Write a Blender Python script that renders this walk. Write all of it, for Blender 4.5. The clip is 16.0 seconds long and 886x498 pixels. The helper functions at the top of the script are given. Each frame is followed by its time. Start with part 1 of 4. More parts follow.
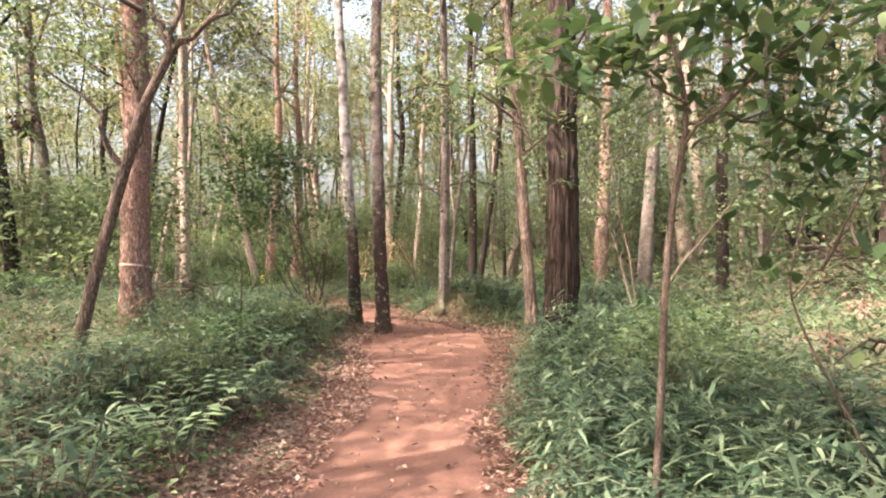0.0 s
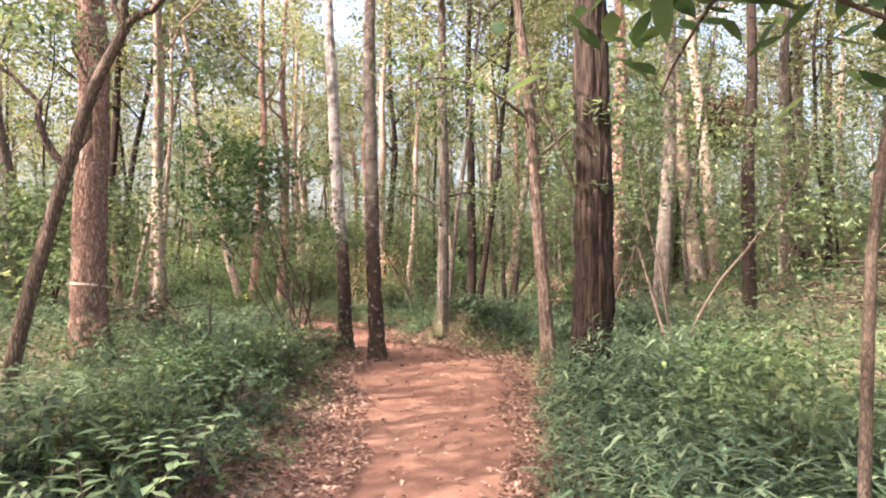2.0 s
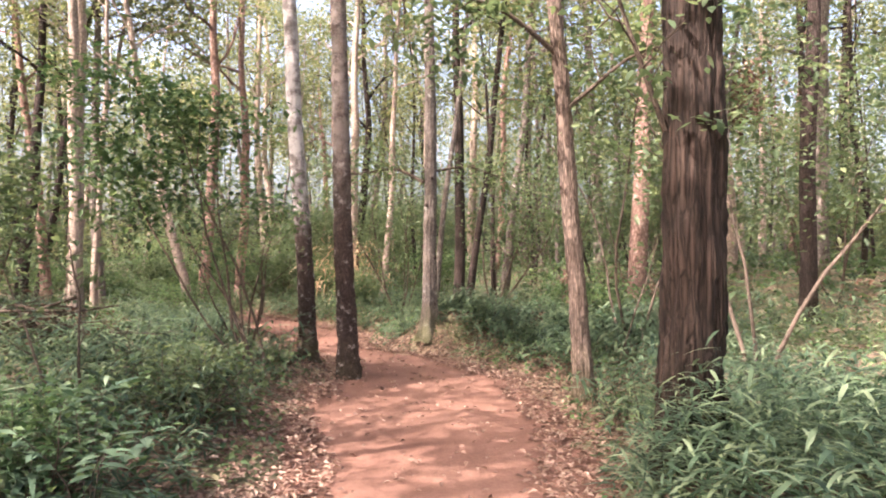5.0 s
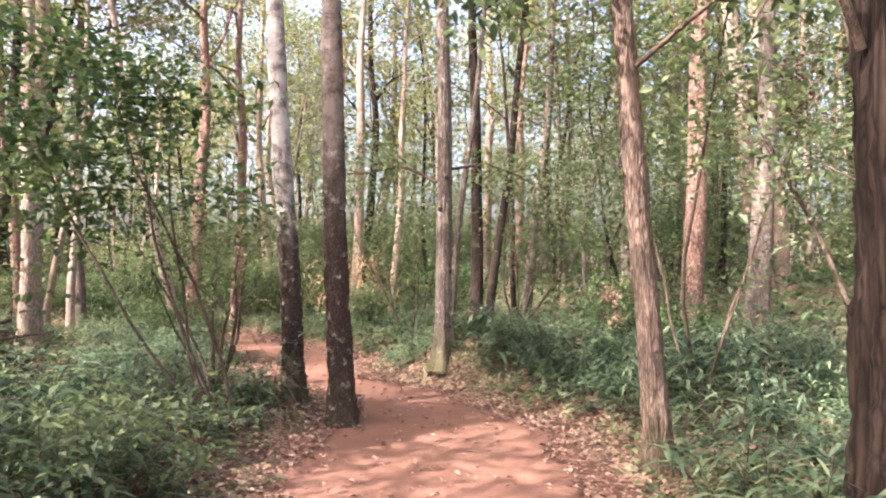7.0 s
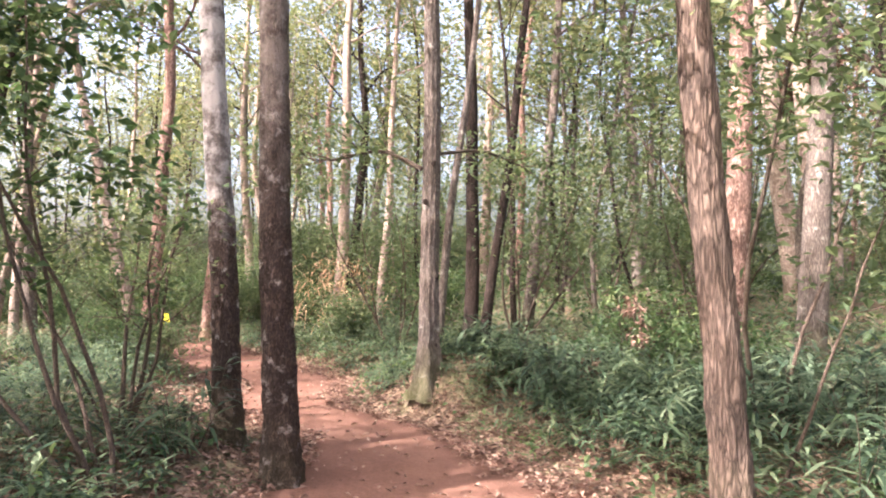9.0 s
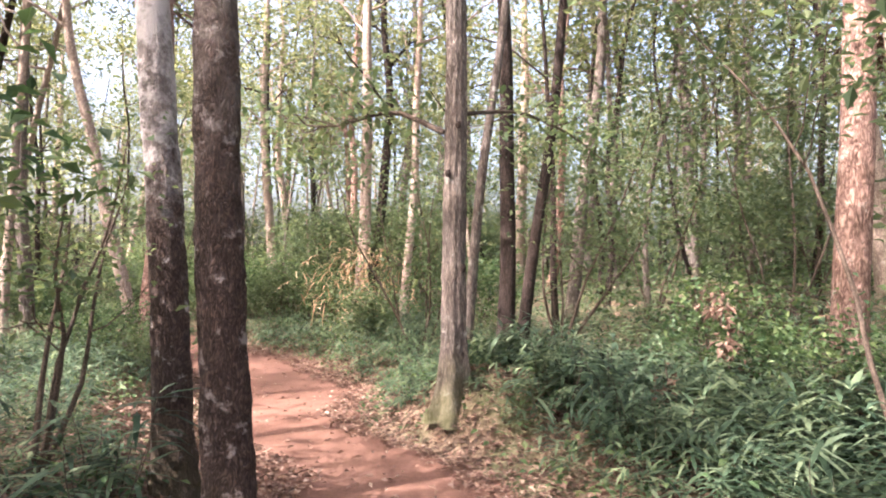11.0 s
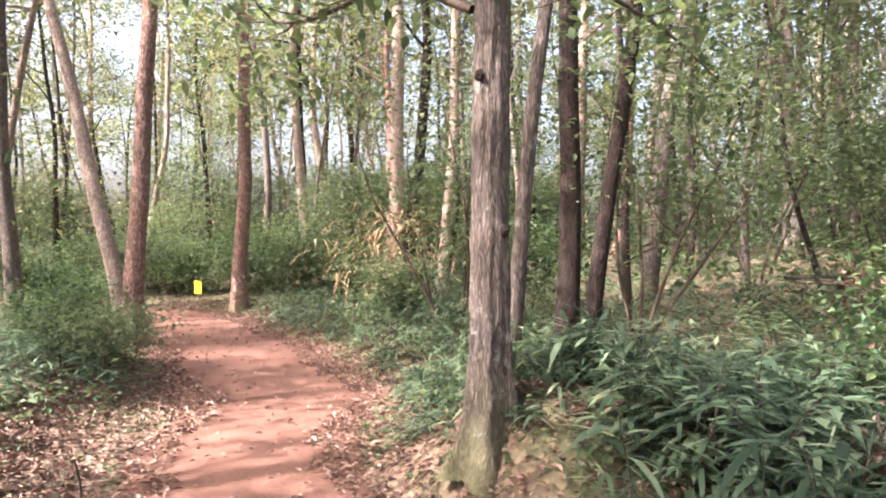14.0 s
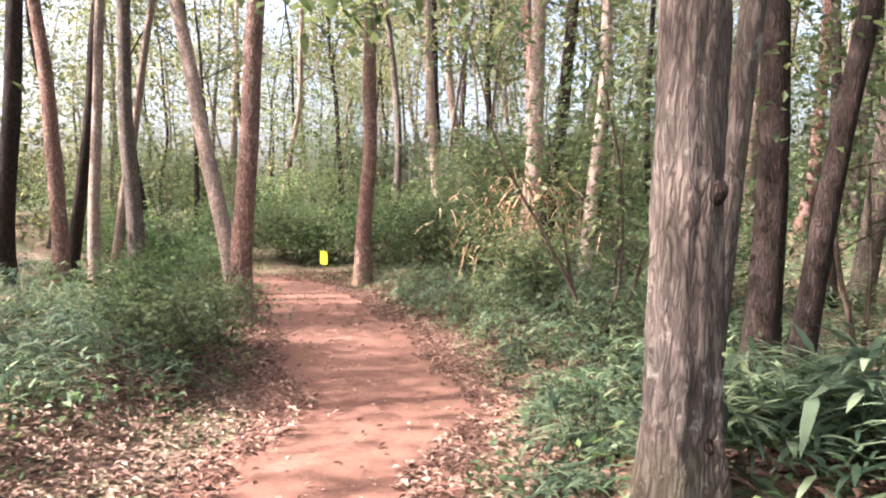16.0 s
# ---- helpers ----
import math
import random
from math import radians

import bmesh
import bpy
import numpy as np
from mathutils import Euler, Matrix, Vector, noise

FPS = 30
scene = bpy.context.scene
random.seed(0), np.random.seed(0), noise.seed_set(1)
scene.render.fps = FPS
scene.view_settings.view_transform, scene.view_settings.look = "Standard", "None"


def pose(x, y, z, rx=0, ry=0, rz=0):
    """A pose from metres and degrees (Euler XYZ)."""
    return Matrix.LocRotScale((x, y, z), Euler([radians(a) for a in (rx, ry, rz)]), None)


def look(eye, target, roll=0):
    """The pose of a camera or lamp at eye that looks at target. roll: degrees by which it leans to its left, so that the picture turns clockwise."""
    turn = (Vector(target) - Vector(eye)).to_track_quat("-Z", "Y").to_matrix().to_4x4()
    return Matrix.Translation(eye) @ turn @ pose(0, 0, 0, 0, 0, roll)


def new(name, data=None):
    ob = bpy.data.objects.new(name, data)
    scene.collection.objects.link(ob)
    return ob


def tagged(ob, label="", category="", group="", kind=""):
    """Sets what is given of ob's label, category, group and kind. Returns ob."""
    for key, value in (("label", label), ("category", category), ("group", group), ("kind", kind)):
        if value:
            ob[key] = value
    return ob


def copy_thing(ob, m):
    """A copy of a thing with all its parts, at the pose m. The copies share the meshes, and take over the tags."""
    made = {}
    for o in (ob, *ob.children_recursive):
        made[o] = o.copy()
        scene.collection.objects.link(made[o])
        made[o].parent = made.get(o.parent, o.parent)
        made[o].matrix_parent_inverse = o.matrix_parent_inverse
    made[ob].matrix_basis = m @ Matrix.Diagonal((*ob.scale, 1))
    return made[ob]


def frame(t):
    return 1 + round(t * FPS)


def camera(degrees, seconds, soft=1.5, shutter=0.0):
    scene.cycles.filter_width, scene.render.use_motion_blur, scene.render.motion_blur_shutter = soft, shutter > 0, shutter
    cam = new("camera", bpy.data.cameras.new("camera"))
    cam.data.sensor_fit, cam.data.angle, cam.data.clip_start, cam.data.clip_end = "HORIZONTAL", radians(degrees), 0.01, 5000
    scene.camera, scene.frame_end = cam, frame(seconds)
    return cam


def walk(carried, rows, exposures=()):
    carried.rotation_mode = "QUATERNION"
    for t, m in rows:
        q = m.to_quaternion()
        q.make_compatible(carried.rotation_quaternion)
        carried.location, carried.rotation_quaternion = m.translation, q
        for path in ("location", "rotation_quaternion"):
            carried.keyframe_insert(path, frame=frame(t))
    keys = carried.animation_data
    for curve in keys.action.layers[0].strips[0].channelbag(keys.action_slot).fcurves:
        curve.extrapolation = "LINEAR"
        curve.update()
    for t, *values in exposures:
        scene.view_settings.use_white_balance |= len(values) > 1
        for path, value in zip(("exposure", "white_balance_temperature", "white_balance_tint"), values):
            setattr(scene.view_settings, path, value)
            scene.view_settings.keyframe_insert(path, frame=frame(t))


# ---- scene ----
cam = camera(65.7, 16.0, 2.0)
METRES, EYE, TILT, LEAN, TURN = 13.4, 1.55, 0.0, 0.0, 0.0
ROWS = [
    (0.0, 0.0, 0.0, 0.0, -0.0, 0.0, 0.0),
    (0.5, -0.006, 0.0194, -0.0, -2.32, 1.1, 0.02),
    (1.0, -0.0084, 0.0437, -0.0011, -1.59, 0.76, 0.05),
    (1.5, -0.0094, 0.0702, -0.0008, 0.11, 0.64, -0.33),
    (2.0, -0.0147, 0.0987, -0.001, -0.91, 1.46, 0.07),
    (2.5, -0.0181, 0.1303, -0.0023, -0.26, 0.95, 0.86),
    (3.0, -0.0235, 0.162, -0.0009, 0.07, 0.58, -0.36),
    (3.5, -0.0306, 0.1956, -0.0016, -3.84, -0.56, -0.78),
    (4.0, -0.0302, 0.2278, -0.0022, -2.61, 0.39, -0.23),
    (6.5, -0.0299, 0.3974, -0.003, -4.38, 1.09, 0.52),
    (7.0, -0.0283, 0.4316, -0.0032, -2.32, 1.93, 0.08),
    (7.5, -0.0259, 0.4676, -0.005, -5.39, -0.05, -0.48),
    (8.0, -0.0212, 0.4988, -0.0051, -4.45, 1.39, -0.44),
    (8.5, -0.0167, 0.5294, -0.0063, -2.71, 1.94, -1.75),
    (9.0, -0.0108, 0.5629, -0.0048, -2.38, 2.62, -0.4),
    (9.5, -0.0053, 0.5959, -0.0031, -0.41, 2.89, -0.11),
    (10.0, -0.0037, 0.6286, -0.0039, -0.15, 2.64, -0.01),
    (12.5, 0.0019, 0.7744, -0.0029, 1.53, 0.69, -0.24),
    (13.0, 0.0018, 0.8076, -0.0053, -0.89, 0.45, -0.94),
    (13.5, 0.0054, 0.8407, -0.0055, -0.59, 0.0, 0.42),
    (14.0, 0.0074, 0.8696, -0.0052, 4.9, -0.87, 0.21),
    (14.5, 0.0078, 0.9009, -0.0055, 6.05, -0.42, -0.58),
    (15.0, 0.0075, 0.932, -0.006, 10.4, -1.2, -0.05),
    (15.5, 0.0024, 0.963, -0.0063, 13.85, -3.66, -0.77),
    (16.0, -0.007, 0.9924, -0.0063, 16.53, -3.3, -0.53),
]
walk(cam, [(t, pose(0, 0, EYE, TILT, LEAN, TURN) @ pose(METRES * x, METRES * y, METRES * z, 90 + pitch, roll, yaw)) for t, x, y, z, yaw, pitch, roll in ROWS],
     exposures=[(0.0, 2.48, 6650, 18), (3.5, 2.5, 6500, 20), (6.5, 2.6, 6350, 22), (13.0, 2.68, 6150, 22), (16.0, 2.55, 6100, 22)])

# ---- light ----
SUN_AZ, SUN_EL = radians(238), radians(47)      # compass angle of the sun (0 is +y, clockwise) and its height
world = bpy.data.worlds.new("world")
scene.world = world
world.use_nodes = True
sky = world.node_tree.nodes.new("ShaderNodeTexSky")
sky.sky_type, sky.sun_disc = "NISHITA", False
sky.sun_elevation, sky.sun_rotation = SUN_EL, SUN_AZ
sky.air_density, sky.dust_density, sky.ozone_density = 1.0, 9.0, 0.6
world.node_tree.nodes["Background"].inputs["Strength"].default_value = 0.15
world.node_tree.links.new(sky.outputs[0], world.node_tree.nodes["Background"].inputs["Color"])
sun_data = bpy.data.lights.new("sun", "SUN")
sun_data.energy, sun_data.angle, sun_data.color = 4.0, radians(0.6), (1.0, 0.91, 0.8)
sun = new("sun", sun_data)
sun_from = Vector((math.sin(SUN_AZ) * math.cos(SUN_EL), math.cos(SUN_AZ) * math.cos(SUN_EL), math.sin(SUN_EL)))
sun.matrix_world = look(sun_from * 60, (0, 0, 0))

# ---- materials ----
rng = np.random.default_rng(7)


def material(name, rough=0.8):
    m = bpy.data.materials.new(name)
    m.use_nodes = True
    m.node_tree.nodes["Principled BSDF"].inputs["Roughness"].default_value = rough
    return m, m.node_tree.nodes, m.node_tree.links, m.node_tree.nodes["Principled BSDF"]


def ramp(nodes, links, source, stops):
    r = nodes.new("ShaderNodeValToRGB")
    while len(r.color_ramp.elements) < len(stops):
        r.color_ramp.elements.new(0.5)
    for e, (p, c) in zip(r.color_ramp.elements, stops):
        e.position, e.color = p, (*c, 1)
    links.new(source, r.inputs[0])
    return r.outputs[0]


def noise_node(nodes, links, scale, detail=4, coords=None, rough=0.55):
    n = nodes.new("ShaderNodeTexNoise")
    n.inputs["Scale"].default_value, n.inputs["Detail"].default_value, n.inputs["Roughness"].default_value = scale, detail, rough
    if coords is not None:
        links.new(coords, n.inputs["Vector"])
    return n.outputs["Fac"]


def mixed(nodes, links, fac, a, b, how="MIX"):
    n = nodes.new("ShaderNodeMix")
    n.data_type, n.blend_type = "RGBA", how
    for socket, value in ((n.inputs[0], fac), (n.inputs[6], a), (n.inputs[7], b)):
        if isinstance(value, (int, float)):
            socket.default_value = value
        elif isinstance(value, tuple):
            socket.default_value = (*value, 1)
        else:
            links.new(value, socket)
    return n.outputs[2]


def leaf_material(name, dark, mid, light, through_share=0.35, rough=0.5, patch=0.6):
    m, nodes, links, bsdf = material(name, rough)
    geo = nodes.new("ShaderNodeNewGeometry")
    col = ramp(nodes, links, geo.outputs["Random Per Island"], [(0.0, dark), (0.55, mid), (1.0, light)])
    patchy = noise_node(nodes, links, patch, 3, geo.outputs["Position"])
    tone = ramp(nodes, links, patchy, [(0.3, (0.72, 0.78, 0.8)), (0.7, (1.15, 1.12, 0.95))])
    col = mixed(nodes, links, 1.0, col, tone, "MULTIPLY")
    links.new(col, bsdf.inputs["Base Color"])
    bsdf.inputs["Specular IOR Level"].default_value = 0.22
    tr = nodes.new("ShaderNodeBsdfTranslucent")
    glow = mixed(nodes, links, 1.0, col, (1.12, 1.1, 0.85), "MULTIPLY")
    links.new(glow, tr.inputs["Color"])
    mix = nodes.new("ShaderNodeMixShader")
    mix.inputs[0].default_value = through_share
    links.new(bsdf.outputs[0], mix.inputs[1])
    links.new(tr.outputs[0], mix.inputs[2])
    links.new(mix.outputs[0], nodes["Material Output"].inputs["Surface"])
    return m


def bark_material(name, dark, light, stretch=5.0, scale=9.0, lichen=None, moss=0.0, depth=0.6, high=None):
    """Bark with plates or furrows; lichen: pale patches (colour, amount); moss: green growth at the foot; high: paler
    colour of the upper stem (from, to, colour).
    """
    m, nodes, links, bsdf = material(name, 0.9)
    tc = nodes.new("ShaderNodeTexCoord")
    mp = nodes.new("ShaderNodeMapping")
    mp.inputs["Scale"].default_value = (stretch, stretch, 1)
    links.new(tc.outputs["Object"], mp.inputs["Vector"])
    furrow = nodes.new("ShaderNodeTexVoronoi")
    furrow.feature = "DISTANCE_TO_EDGE"
    furrow.inputs["Scale"].default_value = scale
    warp = nodes.new("ShaderNodeTexNoise")
    warp.inputs["Scale"].default_value = scale * 0.7
    links.new(mp.outputs[0], warp.inputs["Vector"])
    bent = nodes.new("ShaderNodeMix")
    bent.data_type, bent.blend_type = "RGBA", "LINEAR_LIGHT"
    bent.inputs[0].default_value = 0.25
    links.new(mp.outputs[0], bent.inputs[6])
    links.new(warp.outputs["Color"], bent.inputs[7])
    links.new(bent.outputs[2], furrow.inputs["Vector"])
    fine = noise_node(nodes, links, scale * 2.2, 8, mp.outputs[0], 0.7)
    ridge = ramp(nodes, links, furrow.outputs["Distance"], [(0.0, (0, 0, 0)), (0.3, (1, 1, 1))])
    relief = mixed(nodes, links, 0.62, ridge, fine)
    col = ramp(nodes, links, relief, [(0.25, dark), (0.8, light)])
    blotch = noise_node(nodes, links, 1.7, 5, tc.outputs["Object"], 0.6)
    col = mixed(nodes, links, 1.0, col, ramp(nodes, links, blotch, [(0.3, (0.7, 0.72, 0.72)), (0.7, (1.2, 1.16, 1.12))]), "MULTIPLY")
    sep = nodes.new("ShaderNodeSeparateXYZ")
    links.new(tc.outputs["Object"], sep.inputs[0])
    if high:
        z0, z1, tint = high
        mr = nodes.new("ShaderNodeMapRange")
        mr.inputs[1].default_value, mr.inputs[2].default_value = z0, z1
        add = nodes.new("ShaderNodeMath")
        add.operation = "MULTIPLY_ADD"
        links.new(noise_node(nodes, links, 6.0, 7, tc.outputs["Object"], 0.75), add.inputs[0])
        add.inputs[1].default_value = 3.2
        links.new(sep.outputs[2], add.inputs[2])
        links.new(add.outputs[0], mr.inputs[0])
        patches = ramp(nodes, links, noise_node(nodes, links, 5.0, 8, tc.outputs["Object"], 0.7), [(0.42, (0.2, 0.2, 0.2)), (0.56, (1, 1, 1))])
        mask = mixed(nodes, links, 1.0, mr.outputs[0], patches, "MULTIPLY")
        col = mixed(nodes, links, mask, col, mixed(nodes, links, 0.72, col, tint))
    if lichen:
        tint, amount = lichen
        spots = noise_node(nodes, links, 7.0, 7, tc.outputs["Object"], 0.68)
        mask = ramp(nodes, links, spots, [(0.62 - 0.25 * amount, (0, 0, 0)), (0.70 - 0.2 * amount, (1, 1, 1))])
        col = mixed(nodes, links, mask, col, mixed(nodes, links, 0.7, col, tint))
    if moss:
        mr = nodes.new("ShaderNodeMapRange")
        mr.inputs[1].default_value, mr.inputs[2].default_value, mr.inputs[3].default_value, mr.inputs[4].default_value = 0.3, 1.15, moss, 0.0
        add = nodes.new("ShaderNodeMath")
        add.operation = "MULTIPLY_ADD"
        links.new(noise_node(nodes, links, 5.0, 5, tc.outputs["Object"]), add.inputs[0])
        add.inputs[1].default_value = 1.0
        links.new(sep.outputs[2], add.inputs[2])
        links.new(add.outputs[0], mr.inputs[0])
        col = mixed(nodes, links, mr.outputs[0], col, (0.16, 0.17, 0.06))
    links.new(col, bsdf.inputs["Base Color"])
    bump = nodes.new("ShaderNodeBump")
    bump.inputs["Strength"].default_value, bump.inputs["Distance"].default_value = depth, 0.03
    links.new(relief, bump.inputs["Height"])
    links.new(bump.outputs[0], bsdf.inputs["Normal"])
    bsdf.inputs["Specular IOR Level"].default_value = 0.2
    return m


def plain_material(name, a, b, scale=20, rough=0.8, bump=0.0):
    m, nodes, links, bsdf = material(name, rough)
    tc = nodes.new("ShaderNodeTexCoord")
    n = noise_node(nodes, links, scale, 6, tc.outputs["Object"], 0.65)
    links.new(ramp(nodes, links, n, [(0.3, a), (0.7, b)]), bsdf.inputs["Base Color"])
    if bump:
        bp = nodes.new("ShaderNodeBump")
        bp.inputs["Strength"].default_value, bp.inputs["Distance"].default_value = bump, 0.02
        links.new(n, bp.inputs["Height"])
        links.new(bp.outputs[0], bsdf.inputs["Normal"])
    return m


def island_material(name, stops, rough=0.8):
    m, nodes, links, bsdf = material(name, rough)
    geo = nodes.new("ShaderNodeNewGeometry")
    links.new(ramp(nodes, links, geo.outputs["Random Per Island"], stops), bsdf.inputs["Base Color"])
    bsdf.inputs["Specular IOR Level"].default_value = 0.25
    return m


def soil_material():
    m, nodes, links, bsdf = material("trodden_red_soil", 0.95)
    geo = nodes.new("ShaderNodeNewGeometry")
    big = noise_node(nodes, links, 0.9, 5, geo.outputs["Position"], 0.6)
    fine = noise_node(nodes, links, 28, 8, geo.outputs["Position"], 0.7)
    grit = noise_node(nodes, links, 150, 3, geo.outputs["Position"], 0.6)
    col = ramp(nodes, links, big, [(0.3, (0.128, 0.066, 0.048)), (0.7, (0.215, 0.118, 0.087))])
    col = mixed(nodes, links, 1.0, col, ramp(nodes, links, fine, [(0.3, (0.72, 0.7, 0.68)), (0.7, (1.2, 1.2, 1.2))]), "MULTIPLY")
    col = mixed(nodes, links, 1.0, col, ramp(nodes, links, grit, [(0.35, (0.8, 0.8, 0.8)), (0.7, (1.15, 1.15, 1.15))]), "MULTIPLY")
    links.new(col, bsdf.inputs["Base Color"])
    bump = nodes.new("ShaderNodeBump")
    bump.inputs["Strength"].default_value, bump.inputs["Distance"].default_value = 0.5, 0.02
    links.new(mixed(nodes, links, 0.4, fine, grit), bump.inputs["Height"])
    links.new(bump.outputs[0], bsdf.inputs["Normal"])
    bsdf.inputs["Specular IOR Level"].default_value = 0.15
    return m


def forest_floor_material():
    m, nodes, links, bsdf = material("forest_floor_humus", 0.95)
    geo = nodes.new("ShaderNodeNewGeometry")
    cells = nodes.new("ShaderNodeTexVoronoi")
    cells.inputs["Scale"].default_value = 22
    links.new(geo.outputs["Position"], cells.inputs["Vector"])
    sep = nodes.new("ShaderNodeSeparateColor")
    links.new(cells.outputs["Color"], sep.inputs[0])
    col = ramp(nodes, links, sep.outputs[0], [(0.0, (0.07, 0.045, 0.03)), (0.5, (0.15, 0.1, 0.065)), (1.0, (0.27, 0.19, 0.13))])
    green = noise_node(nodes, links, 1.1, 6, geo.outputs["Position"], 0.65)
    mask = ramp(nodes, links, green, [(0.45, (0, 0, 0)), (0.62, (0.8, 0.8, 0.8))])
    col = mixed(nodes, links, mask, col, (0.07, 0.1, 0.035))
    links.new(col, bsdf.inputs["Base Color"])
    bump = nodes.new("ShaderNodeBump")
    bump.inputs["Strength"].default_value, bump.inputs["Distance"].default_value = 0.8, 0.03
    links.new(cells.outputs["Distance"], bump.inputs["Height"])
    links.new(bump.outputs[0], bsdf.inputs["Normal"])
    return m


SOIL, HUMUS = soil_material(), forest_floor_material()
BARK_PINK = bark_material("pinkish_scaly_bark", (0.11, 0.064, 0.05), (0.44, 0.29, 0.24), 2.8, 7.5, ((0.5, 0.42, 0.36), 0.15), 0.35, 1.0)
BARK_FURROW = bark_material("furrowed_grey_brown_bark", (0.05, 0.036, 0.03), (0.27, 0.2, 0.16), 6.0, 5.5, None, 0.25, 0.9)
BARK_DARK = bark_material("dark_brown_furrowed_bark", (0.014, 0.01, 0.009), (0.08, 0.057, 0.048), 5.0, 7, None, 0.1, 0.9)
BARK_BIG = bark_material("deeply_ridged_dark_bark", (0.01, 0.007, 0.006), (0.08, 0.055, 0.043), 16.0, 1.8, None, 0.1, 1.0)
# the last argument pales these two stems in patches from about 2 m up
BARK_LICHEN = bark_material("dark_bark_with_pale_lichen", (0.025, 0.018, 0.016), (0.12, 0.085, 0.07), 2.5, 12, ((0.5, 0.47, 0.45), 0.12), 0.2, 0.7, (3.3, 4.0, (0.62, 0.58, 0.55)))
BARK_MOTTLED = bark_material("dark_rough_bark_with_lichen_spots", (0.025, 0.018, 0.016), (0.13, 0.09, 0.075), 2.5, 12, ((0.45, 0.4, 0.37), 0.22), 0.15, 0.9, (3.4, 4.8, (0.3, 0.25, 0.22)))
BARK_GREY = bark_material("grey_brown_oak_bark", (0.07, 0.056, 0.05), (0.255, 0.215, 0.185), 5.0, 7, ((0.42, 0.4, 0.36), 0.1), 0.6, 0.8)
BARK_PALE = bark_material("pale_smooth_bark", (0.18, 0.135, 0.11), (0.46, 0.37, 0.31), 2.0, 8, ((0.42, 0.37, 0.32), 0.12), 0.3, 0.5)
BARK_TWIG = bark_material("thin_brown_bark", (0.05, 0.037, 0.03), (0.17, 0.13, 0.1), 3.0, 14, None, 0, 0.4)
LEAF_CROWN = leaf_material("crown_leaves", (0.1, 0.12, 0.065), (0.155, 0.175, 0.095), (0.26, 0.26, 0.15), 0.5)
LEAF_SHRUB = leaf_material("shrub_leaves", (0.075, 0.11, 0.065), (0.12, 0.165, 0.095), (0.2, 0.24, 0.135), 0.5)
LEAF_SASA = leaf_material("bamboo_grass_leaves", (0.026, 0.05, 0.032), (0.085, 0.135, 0.085), (0.25, 0.31, 0.2), 0.35, 0.5)
LEAF_HERB = leaf_material("herb_leaves", (0.04, 0.075, 0.035), (0.09, 0.15, 0.07), (0.19, 0.25, 0.12), 0.4)
LEAF_BROAD = leaf_material("broad_pale_leaves", (0.12, 0.19, 0.11), (0.17, 0.25, 0.15), (0.22, 0.3, 0.19), 0.35, 0.45)
LEAF_DEAD = island_material("dry_fallen_leaves", [(0.0, (0.1, 0.06, 0.044)), (0.4, (0.19, 0.115, 0.084)), (0.8, (0.27, 0.178, 0.135)), (1.0, (0.38, 0.285, 0.22))])
LEAF_STRAW = island_material("dry_straw_fronds", [(0.0, (0.3, 0.18, 0.1)), (0.6, (0.5, 0.33, 0.2)), (1.0, (0.62, 0.46, 0.3))])
LEAF_WAD = island_material("dark_withered_leaves", [(0.0, (0.05, 0.03, 0.02)), (1.0, (0.16, 0.09, 0.06))])
YELLOW = plain_material("yellow_sign_paint", (0.75, 0.68, 0.03), (0.85, 0.78, 0.05), 30, 0.5)
BLACK = plain_material("black_print", (0.03, 0.03, 0.03), (0.05, 0.05, 0.05), 30, 0.6)
STAKE = plain_material("weathered_stake", (0.22, 0.17, 0.12), (0.35, 0.28, 0.2), 15, 0.9, 0.3)
BAND = plain_material("pale_cut_wood", (0.55, 0.42, 0.33), (0.72, 0.6, 0.5), 40, 0.8, 0.3)


# ---- mesh builders ----
def mesh_from(name, verts, tris, mat, smooth=False, quads=None):
    """A mesh from arrays of corners, triangles and, if given, quads."""
    verts = np.asarray(verts, np.float32).reshape(-1, 3)
    tris = np.asarray(tris, np.int32).reshape(-1, 3)
    quads = np.zeros((0, 4), np.int32) if quads is None else np.asarray(quads, np.int32).reshape(-1, 4)
    me = bpy.data.meshes.new(name)
    me.vertices.add(len(verts))
    me.vertices.foreach_set("co", verts.ravel())
    loops = np.concatenate([tris.ravel(), quads.ravel()])
    me.loops.add(len(loops))
    me.loops.foreach_set("vertex_index", loops)
    starts = np.concatenate([np.arange(len(tris)) * 3, len(tris) * 3 + np.arange(len(quads)) * 4]).astype(np.int32)
    me.polygons.add(len(starts))
    me.polygons.foreach_set("loop_start", starts)
    me.polygons.foreach_set("use_smooth", np.full(len(starts), smooth))
    me.update(calc_edges=True)
    me.validate()
    me.materials.append(mat)
    return me


def thing(name, place, label, category, group="", kind=""):
    ob = new(name)
    ob.empty_display_size = 0.2
    ob.location = place
    return tagged(ob, label, category, group, kind)


def part(name, me, parent, label=""):
    ob = new(name, me)
    ob.parent = parent
    return tagged(ob, label)


def unit(v):
    return v / np.maximum(np.linalg.norm(v, axis=-1, keepdims=True), 1e-9)


